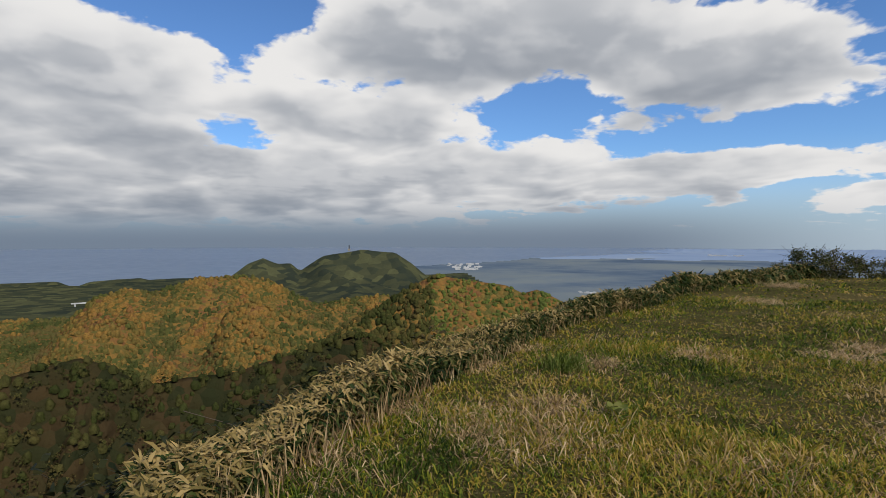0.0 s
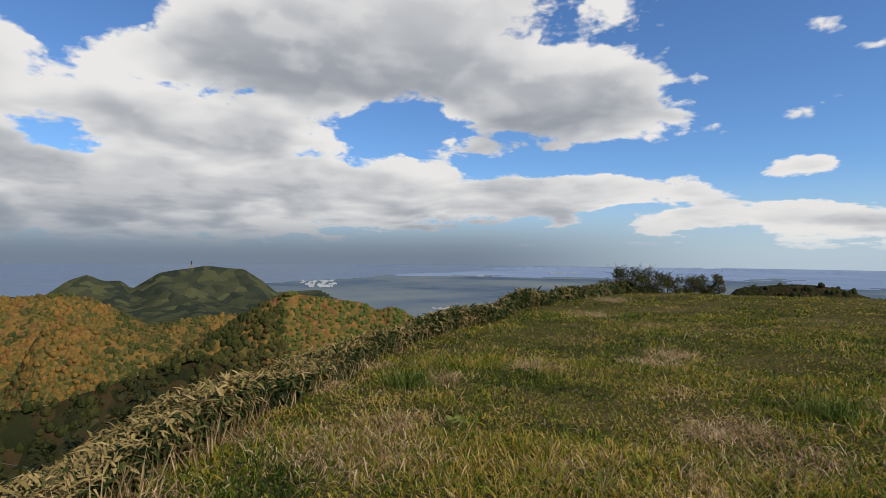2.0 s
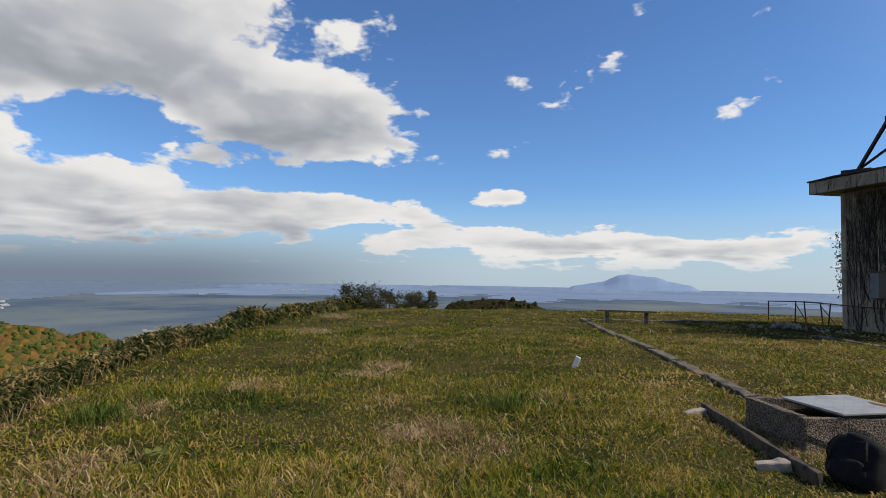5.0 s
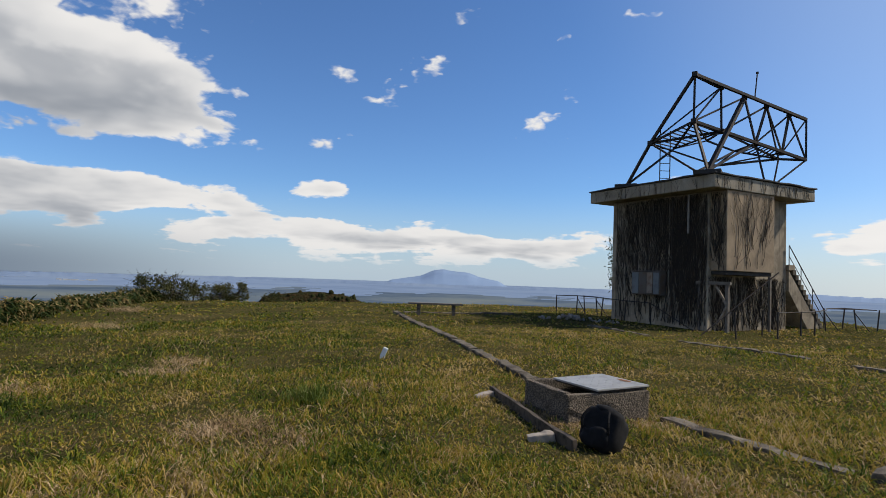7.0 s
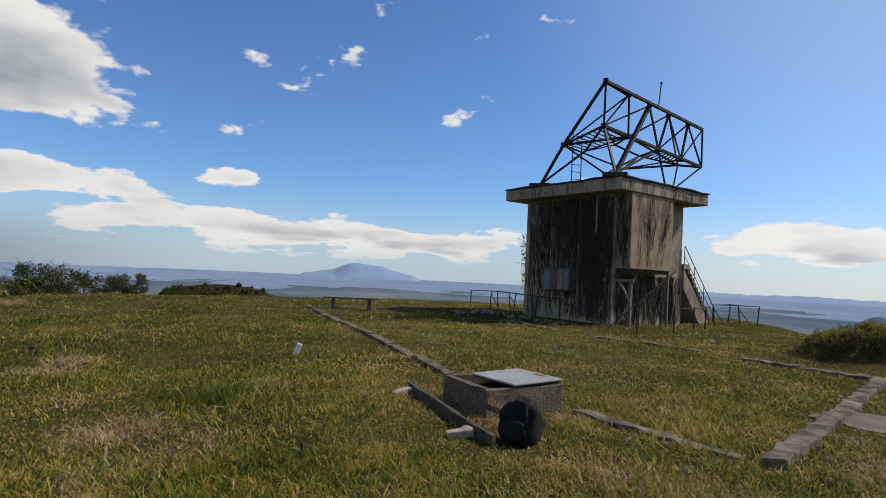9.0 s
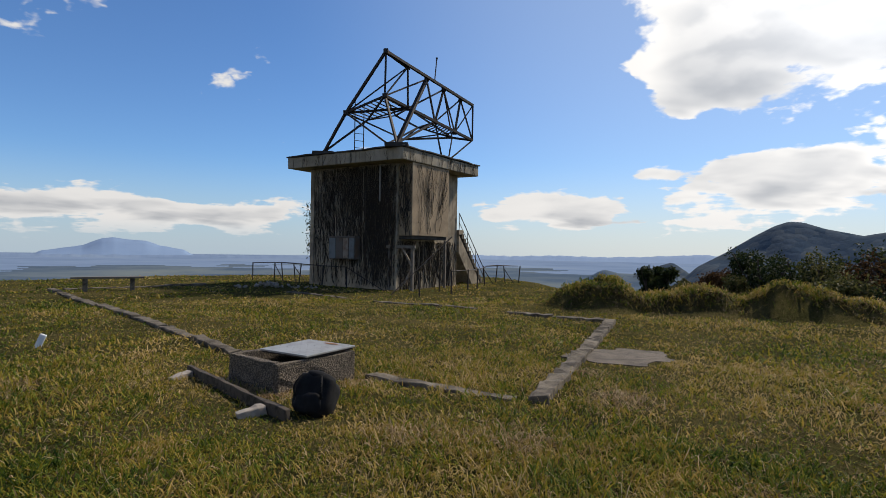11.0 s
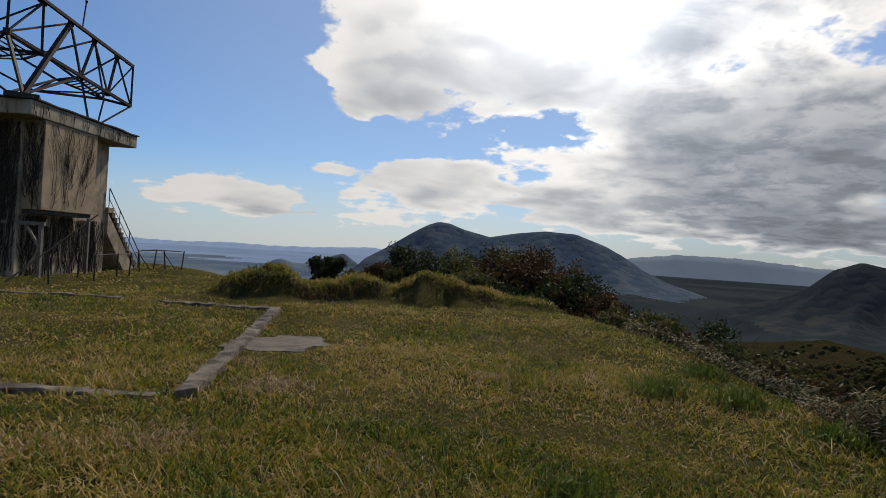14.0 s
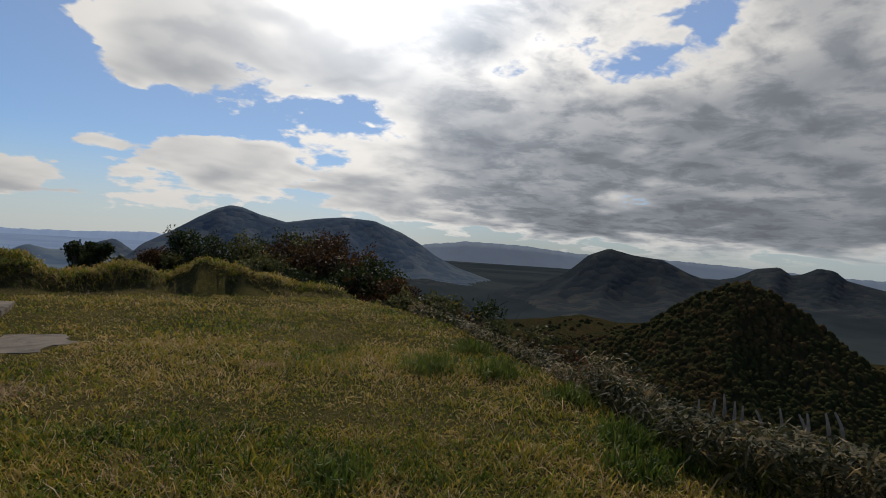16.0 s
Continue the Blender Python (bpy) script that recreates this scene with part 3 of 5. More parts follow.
bar(bm, (-0.75, -0.07, 3.35), (-0.75, -0.07, 4.72), 0.07, 8)
part("drain_pipe", bm, pipe_mat, tower, "broken pale drain pipe")
bm = bmesh.new()
bar(bm, (-1.45, -0.05, 0.6), (-1.45, -0.05, 4.7), 0.05, 8)
part("drain_pipe", bm, vine_mat, tower)
# the ventilation box on the shaded face
bm = bmesh.new()
box(bm, -3.05, -1.72, -0.34, -0.002, 1.12, 1.98, 0.012)
vent = part("ventilation_box", bm, louvre_mat, tower, "grey rusted ventilation box")
blue_leaf = make_plain("faded_blue_board", (0.15, 0.17, 0.175), 0.8, 0, 3.0, (0.08, 0.075, 0.065), 0.6)
pale_leaf = make_plain("streaked_board", (0.24, 0.20, 0.155), 0.85, 0, 6.0, (0.13, 0.06, 0.03), 0.8)
# The second leaf is a dark panel standing in for the shaded open middle.
for x0, x1, lift_, mat in ((-3.03, -2.70, 0.0, blue_leaf), (-2.67, -2.30, 0.02, louvre_mat), (-2.28, -2.02, 0.03, pale_leaf), (-1.99, -1.74, 0.01, blue_leaf)):
    part("box_leaf", block(x0, x1, -0.375 - lift_, -0.344, 1.15 + lift_, 1.95, 0.006), mat, vent)
part("box_top", block(-3.10, -1.68, -0.40, -0.004, 1.984, 2.02, 0.006), louvre_mat, vent)
# the buttress behind and the outer stair
bm = bmesh.new()
tri = [bm.verts.new(p) for p in ((-4.45, 0.6, -0.4), (-4.45, 0.6, 1.0), (-5.2, 0.6, -0.4), (-4.45, 0.9, -0.4), (-4.45, 0.9, 1.0), (-5.2, 0.9, -0.4))]
for face in ((0, 1, 2), (5, 4, 3), (0, 3, 4, 1), (1, 4, 5, 2), (2, 5, 3, 0)):
    bm.faces.new([tri[q] for q in face])
part("buttress", bm, concrete_wall, tower)
stair = part("stair", block(-0.95, 0.10, 4.355, 4.75, 2.22, 2.42, 0.01), concrete_wall, tower, "steep outer stair of dark concrete")
bm = bmesh.new()
side = [(4.36, 2.2), (4.36, 1.45), (5.9, -0.4), (6.75, -0.4)]
low = [bm.verts.new((-0.95, y, z)) for y, z in side]
high = [bm.verts.new((0.10, y, z)) for y, z in side]
bm.faces.new(low[::-1]), bm.faces.new(high)
for q in range(4):
    bm.faces.new((low[q], low[(q + 1) % 4], high[(q + 1) % 4], high[q]))
part("stair_flight", bm, concrete_wall, stair)
for q in range(13):
    y, z = 4.75 + q * 0.155, 2.24 - q * 0.182
    part("tread", block(-0.97, 0.12, y - 0.16, y + 0.04, z - 0.20, z, 0.01), concrete_kerb, stair)
bm = bmesh.new()
bar(bm, (0.08, 4.4, 3.15), (0.08, 6.65, 0.75), 0.035)
bar(bm, (0.08, 4.4, 2.75), (0.08, 6.65, 0.38), 0.025)
for y, z in ((4.4, 2.3), (5.15, 1.7), (5.9, 0.85), (6.65, -0.1)):
    bar(bm, (0.08, y, z), (0.08, y, 3.15 - (y - 4.4) * 1.067), 0.03)
part("handrail", bm, steel_dark, stair, "thin bent steel handrail")
# the timber frame under the upper room
for a, b, th in (((-0.32, 0.02, -0.3), (-0.32, 0.02, 1.60), 0.10), ((0.60, 0.22, -0.3), (0.60, 0.22, 1.60), 0.10), ((0.60, 2.45, -0.3), (0.60, 2.45, 1.92), 0.08), ((-0.30, 0.0, 0.95), (0.05, 0.06, 1.56), 0.065), ((0.58, 0.19, 0.95), (0.25, 0.10, 1.56), 0.065), ((0.58, 0.19, 0.85), (0.30, 0.12, 0.25), 0.06)):
    bm = bmesh.new()
    bar(bm, a, b, th, square=True)
    part("support_leg", bm, board_mat if th > 0.07 else pale_leaf, tower)
bm = bmesh.new()
bar(bm, (-0.42, -0.02, 1.64), (0.70, 0.24, 1.64), 0.11, square=True)
part("cross_beam", bm, board_mat, tower)
# vines
vr = np.random.RandomState(4)


def creeper(roots, start, along, out, width, top, vigour=1.0, thick=0.016):
    """Leafless creepers that fork into fans as they climb a wall: start corner, direction along it, outward direction."""
    verts, faces = [], []
    along, out, start = np.array(along, float), np.array(out, float), np.array(start, float)
    todo = [(s0, z0, vr.normal(0, 0.18), thick * vr.uniform(0.5, 1.0)) for s0, z0 in roots]
    while todo and len(verts) < 60000:
        s0, z, lean, th = todo.pop()
        prev = None
        while th > 0.0028 and z < top and 0 < s0 < width:
            c = start + along * s0 + out * (0.008 + vr.uniform(0, 0.025)) + np.array((0, 0, z))
            verts += [c - along * th, c + along * th, c + out * th * 1.5]
            k = len(verts) - 3
            if prev is not None:
                faces += [(prev + e, prev + (e + 1) % 3, k + (e + 1) % 3, k + e) for e in range(3)]
            prev = k
            if vr.rand() < 0.16 * vigour:
                todo.append((s0, z, lean + vr.choice((-1, 1)) * vr.uniform(0.3, 0.8), th * vr.uniform(0.5, 0.75)))
            lean = 0.93 * lean + vr.normal(0, 0.13)
            s0, z, th = s0 + 0.10 * math.sin(lean), z + 0.10 * math.cos(lean), th * 0.975
    me = mesh_from("vines", np.array(verts), np.array(faces))
    me.materials.append(vine_mat)
    ob = new("vines", me)
    ob.parent = tower
    return tagged(ob, "tangle of leafless climbing vines")



def vines(count, start, along, out, width, top, spread=0.6):
    """Bare climbing stems on a wall: start corner, direction along it, outward direction."""
    verts, faces = [], []
    for _ in range(count):
        s, z, run = vr.uniform(0, width), vr.uniform(-0.2, top * 0.55) if vr.rand() < 0.6 else 0.0, vr.uniform(0.5, 1.0) * top
        drift, th = vr.uniform(-spread, spread), vr.uniform(0.004, 0.014)
        steps = int(run / 0.16) + 2
        prev = None
        for q in range(steps):
            drift = 0.8 * drift + vr.uniform(-0.1, 0.1)
            s = min(max(s + drift * 0.16, 0.0), width)
            z = z + vr.uniform(0.09, 0.2)
            if z > top:
                break
            c = np.array(start) + np.array(along) * s + np.array(out) * (0.012 + vr.uniform(0, 0.035)) + np.array((0, 0, z))
            w = th * (1 - 0.6 * q / steps)
            ring = [c - np.array(along) * w, c + np.array(along) * w, c + np.array(out) * w * 1.5]
            verts += ring
            k = len(verts) - 3
            if prev is not None:
                for e in range(3):
                    f = (e + 1) % 3
                    faces.append((prev + e, prev + f, k + f, k + e))
            prev = k
    me = mesh_from("vines", np.array(verts), np.array(faces))
    me.materials.append(vine_mat)
    ob = new("vines", me)
    ob.parent = tower
    return tagged(ob, "tangle of leafless climbing vines")


vines(80, (-4.3, 0, 0), (1, 0, 0), (0, -1, 0), 4.3, 4.7)
vines(70, (-1.75, 0, 0), (1, 0, 0), (0, -1, 0), 1.7, 4.7, 0.4)
creeper([(vr.uniform(0.2, 4.2), vr.uniform(0, 2.4)) for _ in range(55)], (-4.3, 0, 0), (1, 0, 0), (0, -1, 0), 4.3, 4.72)
creeper([(vr.uniform(2.6, 4.2), vr.uniform(0, 1.5)) for _ in range(26)], (-4.3, -0.01, 0), (1, 0, 0), (0, -1, 0), 4.3, 4.72)
creeper([(vr.uniform(0.5, 4.2), vr.uniform(2.3, 3.4)) for _ in range(60)], (-4.3, -0.02, 0), (1, 0, 0), (0, -1, 0), 4.3, 4.74, 1.2, 0.012)
vines(90, (0, 0, 0), (0, 1, 0), (1, 0, 0), 4.3, 1.9)
creeper([(vr.uniform(0.2, 4.1), 0) for _ in range(40)], (0, 0, 0), (0, 1, 0), (1, 0, 0), 4.3, 1.9)
creeper([(vr.uniform(0.1, 2.0), vr.uniform(0, 1.3)) for _ in range(16)], (0.62, 0.2, 2.06), (0, 1, 0), (1, 0, 0), 2.4, 2.68, 1.0, 0.010)
creeper([(vr.uniform(0.05, 0.55), vr.uniform(0, 1.2)) for _ in range(18)], (0.0, 0.12, 2.06), (1, 0, 0), (0, -1, 0), 0.62, 2.68)
creeper([(vr.uniform(0.2, 5.6), 0.0) for _ in range(16)], (-5.2, -0.6, 4.78), (1, 0, 0), (0, -1, 0), 5.85, 0.43, 1.6, 0.008)
creeper([(vr.uniform(0.2, 5.2), 0.0) for _ in range(26)], (0.68, -0.6, 4.78), (0, 1, 0), (1, 0, 0), 5.5, 0.43, 1.6, 0.009)


# ---- the antenna frame on the roof ----
antenna = thing("antenna_frame", pose(-1.97, 21.09, UP + 0.06), "dark steel lattice frame of an old antenna on a flat roof", "antenna")
Z0 = UP + 0.06
NODES = {"F1": (-5.05, 22.62, Z0 + 0.1), "F2": (-1.95, 20.55, Z0 + 0.1), "F2b": (-2.3, 20.65, Z0 + 0.1), "F3": (-0.10, 23.75, Z0), "F3b": (-0.35, 23.5, Z0),
         "A": (-2.44, 20.9, 8.83), "A2": (-2.48, 21.09, 7.24), "B": (0.94, 25.02, 7.92), "B2": (0.94, 25.02, 6.38), "N1": (-4.01, 21.57, 6.7),
         "P1": (-1.71, 21.97, 8.60), "P2": (-1.02, 22.92, 8.42), "P3": (-0.34, 23.74, 8.24), "P4": (0.38, 24.54, 8.04), "Q1": (-1.7, 22.18, 7.06), "Q2": (-0.67, 23.43, 6.82),
         "Q3": (0.16, 24.34, 6.58), "R1": (-3.34, 22.59, 6.66), "R2": (-2.31, 23.53, 7.08), "R3": (-1.41, 24.2, 6.74), "R4": (0.05, 24.84, 6.45), "R5": (-1.94, 23.16, 6.03)}
STRUTS = """A-B:0.10 A2-B2:0.10 A-A2:0.07 B-B2:0.07 A-N1:0.09 N1-F1:0.09 N1-A2:0.07 N1-P1:0.05 A2-P1:0.05 A2-P2:0.06 F2-P2:0.13 Q1-P3:0.06 P1-Q1:0.07 P3-Q2:0.07 P4-Q3:0.07 P4-B2:0.05
P3-Q3:0.05 N1-Q1:0.08 N1-F2b:0.06 F1-R1:0.07 R1-A2:0.06 R1-R2:0.05 R2-Q1:0.06 R2-R3:0.06 R3-R4:0.06 R5-R4:0.08 R4-B2:0.08 F2-A2:0.08 B2-F3:0.05 R4-F3:0.05 Q2-F3b:0.06 R5-Q3:0.05
F2-Q2:0.07 F2b-R3:0.06 Q1-R4:0.06 P2-Q2:0.06 R3-Q2:0.05 P4-Q2:0.05 B-Q3:0.04 N1-R5:0.05 A-P1:0.12 R1-Q1:0.05 F2-A2:0.06 R5-R3:0.05 P3-R4:0.05 R2-A2:0.05"""
shift = Vector((-1.97, 21.09, UP + 0.06))
for item in STRUTS.split():
    ends, thick = item.split(":")
    a, b = ends.split("-")
    bm = bmesh.new()
    bar(bm, Vector(NODES[a]) - shift, Vector(NODES[b]) - shift, float(thick), square=True)
    part("strut", bm, steel_dark, antenna)
for key in ("A", "P1", "P2", "N1", "A2", "Q1", "Q2", "Q3", "P3", "P4"):
    bm = bmesh.new()
    c = Vector(NODES[key]) - shift
    box(bm, c.x - 0.09, c.x + 0.09, c.y - 0.09, c.y + 0.09, c.z - 0.09, c.z + 0.09, 0.03)
    part("gusset", bm, steel_dark, antenna)
bm = bmesh.new()
bar(bm, Vector((-0.71, 23.23, 8.36)) - shift, Vector((-0.63, 23.23, 9.36)) - shift, 0.045)
box(bm, 1.30, 1.38, 2.10, 2.18, 4.06, 4.12)
part("lightning_rod", bm, steel_dark, antenna)
for pts in ((("N1", 0), ("A2", 0), ("Q1", 0), ("R1", 0)), (("Q2", 0), ("Q3", 0), ("R4", 0), ("R3", 0))):
    c = [Vector(NODES[k]) - shift for k, _ in pts]
    bm = bmesh.new()
    for q in range(9):
        f = (q + 0.5) / 9
        bar(bm, c[0].lerp(c[1], f), c[3].lerp(c[2], f), 0.035, square=True)
    part("grating", bm, steel_dark, antenna, "open walkway grating")
bm = bmesh.new()
for dx in (-0.16, 0.16):
    bar(bm, (-1.62 + dx, 1.1 + dx * 0.6, 0), (-1.62 + dx, 1.1 + dx * 0.6, 2.0), 0.04)
for q in range(7):
    bar(bm, (-1.78, 1.0, 0.2 + 0.28 * q), (-1.46, 1.2, 0.2 + 0.28 * q), 0.025)
part("ladder", bm, steel_dark, antenna)
for key in ("F1", "F2"):
    c = Vector(NODES[key]) - shift
    part("footing", block(c.x - 0.42, c.x + 0.42, c.y - 0.3, c.y + 0.3, -0.06, 0.10, 0.02), felt_shade_mat, antenna, "concrete footing block")

# ---- fence round the hut ----
fence = thing("fence", pose(0, 0, 0), "rusty low pipe fence with a sagging rail", "fence")
POSTS = [(-8.9, 25.7), (-7.75, 25.1), (-7.4, 25.3), (-6.35, 24.0), (-6.75, 25.0), (-5.1, 22.75), (-3.9, 21.75), (0.1, 20.2), (-0.35, 21.15), (1.65, 26.0), (2.2, 26.9), (2.65, 26.5), (3.3, 27.0), (-0.95, 19.0), (0.72, 21.2), (1.15, 23.0), (1.6, 25.0)]
for q, (x, y) in enumerate(POSTS):
    z = height(x, y)
    bm = bmesh.new()
    lean = 0.10 * math.sin(q * 2.7)
    bar(bm, (x, y, z - 0.2), (x + lean, y, z + 0.82), 0.05)
    part("post", bm, steel_dark, fence)
    if q in (1, 4, 9, 11):
        bm = bmesh.new()
        bar(bm, (x + 0.45, y + 0.1, z - 0.1), (x + lean, y, z + 0.7), 0.035)
        part("brace", bm, steel_dark, fence)
for a, b in ((0, 2), (2, 4), (0, 1), (1, 3), (3, 5), (5, 6), (9, 10), (10, 12), (9, 11), (11, 12), (7, 14), (14, 15), (15, 16), (16, 9)):
    (ax, ay), (bx, by) = POSTS[a], POSTS[b]
    bm = bmesh.new()
    bar(bm, (ax, ay, height(ax, ay) + 0.80), (bx, by, height(bx, by) + 0.80), 0.035)
    part("rail", bm, steel_dark, fence)
bm = bmesh.new()
bar(bm, (-3.9, 21.75, 0.80), (-2.3, 20.6, 0.0), 0.035)
part("rail", bm, steel_dark, fence, "fallen bent rail")
pole = thing("leaning_pole", pose(0, 0, 0), "thin rusty steel pole leaning against a concrete wall", "pole")
bm = bmesh.new()
bar(bm, (-2.0, 19.3, -0.05), (0.10, 21.55, 2.05), 0.045)
part("shaft", bm, steel_dark, pole)

# ---- kerbs, slab, bench, rubble ----
border = thing("kerb_border", pose(0, 0, 0), "old weathered concrete kerbs half sunk in the grass", "kerb", kind="structure")
KERBS = [(-12.9, 18.3, -3.0, 8.1, 0.20, 0.08), (-0.95, 6.95, 0.72, 5.95, 0.20, 0.07), (0.92, 5.75, 3.62, 12.7, 0.22, 0.11), (3.55, 12.85, 1.45, 14.2, 0.18, 0.08),
         (0.75, 14.75, -2.2, 16.6, 0.18, 0.07), (-3.2, 17.6, -5.5, 19.4, 0.18, 0.06), (-12.7, 18.6, -9.4, 22.0, 0.18, 0.08)]
kr = random.Random(6)
for ax, ay, bx, by, w, h in KERBS:
    total = math.hypot(bx - ax, by - ay)
    count = max(1, round(total / 1.5))
    turn = math.degrees(math.atan2(by - ay, bx - ax))
    for q in range(count):
        f = (q + 0.5) / count
        x, y = ax + (bx - ax) * f, ay + (by - ay) * f
        half = total / count / 2 - kr.uniform(0.005, 0.03)
        bm = bmesh.new()
        box(bm, -half, half, -w / 2, w / 2, -0.15, h * 0.8, 0.02)
        bmesh.ops.subdivide_edges(bm, edges=[e for e in bm.edges if e.calc_length() > 0.8], cuts=8, use_grid_fill=True)
        rough_up(bm, 0.034, 0.16, q + ax)
        rough_up(bm, 0.014, 0.05, q + ay)
        ob = part("kerb_stone", bm, concrete_kerb, border)
        ob.matrix_local = pose(x, y, height(x, y) + kr.uniform(-0.03, 0.01), kr.uniform(-2, 2), kr.uniform(-1, 1), turn + kr.uniform(-0.8, 0.8))
bm = bmesh.new()
ring = [bm.verts.new((0.80 * math.cos(q * 0.1571) * (1 + 0.14 * math.sin(q * 0.8) + 0.05 * math.sin(q * 2.9)), 0.62 * math.sin(q * 0.1571) * (1 + 0.22 * math.cos(q * 1.1) + 0.05 * math.sin(q * 3.7)), 0.0)) for q in range(40)]
top = bm.faces.new(ring)
down = bmesh.ops.extrude_face_region(bm, geom=[top])
for v in down["geom"]:
    if isinstance(v, bmesh.types.BMVert):
        v.co.z = 0.04
bmesh.ops.recalc_face_normals(bm, faces=bm.faces)
slab = thing("ground_slab", pose(2.6, 8.55, height(2.6, 8.55) - 0.030, 0, 0, 20), "bare grey concrete slab flush with the lawn", "slab")
part("slab_top", bm, make_concrete("slab_concrete", (0.16, 0.13, 0.10), (0.065, 0.053, 0.04), 5.0, False), slab)
bench = thing("bench", pose(-11.0, 18.3, height(-11.0, 18.3), 0, 0, 31), "low plank bench on two stub posts", "bench")
part("plank", block(-1.05, 1.0, -0.14, 0.14, 0.40, 0.46, 0.01), board_mat, bench)
for x in (-0.66, 0.66):
    part("post", block(x - 0.07, x + 0.07, -0.08, 0.08, -0.1, 0.396, 0.01), concrete_kerb, bench)
stone_mat = make_concrete("rubble_stone", (0.34, 0.31, 0.27), (0.12, 0.10, 0.085), 9.0, False)
rubble = thing("rubble_heap", pose(-6.9, 21.3, height(-6.9, 21.3)), "scattered heap of broken concrete rubble", "rubble")
for q in range(46):
    bm = bmesh.new()
    size = kr.uniform(0.04, 0.12)
    bmesh.ops.create_icosphere(bm, subdivisions=1, radius=size)
    rough_up(bm, size * 0.5, size, q)
    x, y = kr.gauss(0, 0.42) + (1.1 if q % 3 == 0 else -0.2), kr.gauss(0, 0.3)
    ob = part("stone", bm, stone_mat, rubble)
    ob.matrix_local = pose(x, y * 0.8, max(0.02, 0.2 - abs(x) * 0.13) * kr.uniform(0.2, 1), kr.uniform(0, 180), kr.uniform(0, 90), kr.uniform(0, 180)) @ Matrix.Diagonal((1, 0.8, 0.55, 1))

# ---- manhole box with its lid, the timber and the backpack ----
hatch = thing("hatch_box", pose(-1.79, 6.05, height(-1.79, 6.05) - 0.02, 0, 0, -38), "low rough concrete manhole box, lid pushed aside", "hatch")
def make_pebbled(name):
    """Washed-out concrete: pale pebbles proud of dark mortar, with grime in blotches."""
    mat, k, s, p = material(name)
    cells = k.add("ShaderNodeTexVoronoi")
    k.link(p, cells.inputs["Vector"])
    cells.inputs["Scale"].default_value = 62.0
    grime = k.noise(p, 4.0, 5, 0.65, 0.4)
    tone = k.mix(k.noise(p, 60.0, 3, 0.7), (0.30, 0.245, 0.18), (0.14, 0.11, 0.08))
    c = k.mix(k.ramp(cells.outputs["Distance"], 0.35, 0.62), tone, (0.065, 0.052, 0.038))
    c = k.mix(k.m("MULTIPLY", k.ramp(grime, 0.45, 0.68), 0.6), c, (0.045, 0.036, 0.026))
    relief(k, s, k.m("SUBTRACT", 1.0, cells.outputs["Distance"]), 0.8, 0.012)
    return finish(mat, k, s, c, 0.95)


pebble = make_pebbled("pebbled_concrete")
for sides in ((-0.96, -0.88, 0.0, 1.1), (-0.08, 0.0, 0.0, 1.1), (-0.877, -0.083, 0.0, 0.08), (-0.877, -0.083, 1.02, 1.1)):
    bm = bmesh.new()
    box(bm, *sides, -0.15, 0.34, 0.012)
    bmesh.ops.subdivide_edges(bm, edges=[e for e in bm.edges if e.calc_length() > 0.3], cuts=6, use_grid_fill=True)
    rough_up(bm, 0.014, 0.05, sides[0])
    rough_up(bm, 0.008, 0.02, sides[2])
    part("side_wall", bm, pebble, hatch)
lid_mat = make_plain("galvanised_lid", (0.36, 0.36, 0.345), 0.55, 0.35, 5.0, (0.24, 0.235, 0.22), 0.7)
bm = bmesh.new()
box(bm, -0.42, 0.42, -0.38, 0.38, 0.0, 0.022, 0.005)
for q in range(7):
    for p in range(7):
        box(bm, -0.37 + q * 0.12, -0.35 + q * 0.12, -0.34 + p * 0.11, -0.334 + p * 0.11, 0.021, 0.0235)
lid = part("lid", bm, lid_mat, hatch, "grey checkered steel lid with a rust spot")
lid.matrix_local = pose(-0.42, 0.72, 0.366, 1.5, -1.0, 3)
part("lid_rim", block(-0.40, 0.40, -0.36, 0.36, -0.022, -0.002, 0.004), steel_dark, lid)
bm = bmesh.new()
bmesh.ops.create_circle(bm, cap_ends=True, segments=9, radius=0.075, matrix=pose(0.1, 0.28, 0.0275) @ Matrix.Diagonal((1.6, 0.5, 1, 1)))
rough_up(bm, 0.02, 0.1)
for v in bm.verts:
    v.co.z = 0.0275
part("rust_patch", bm, make_plain("rust", (0.23, 0.11, 0.05), 0.9), lid)
timber_mat = make_plain("grey_timber", (0.085, 0.066, 0.048), 0.9, 0, 11.0, (0.022, 0.017, 0.012), 0.9)
timber = thing("timber_frame", pose(-2.26, 5.98, height(-2.26, 5.98) - 0.02, 0, 0, -46), "broken grey timber beam with two stub posts", "timber")
bm = bmesh.new()
box(bm, -1.22, 1.22, -0.028, 0.028, -0.03, 0.135, 0.008)
bmesh.ops.subdivide_edges(bm, edges=[e for e in bm.edges if e.calc_length() > 1], cuts=12, use_grid_fill=True)
rough_up(bm, 0.018, 0.3)
rough_up(bm, 0.012, 0.05)
part("beam", bm, timber_mat, timber)
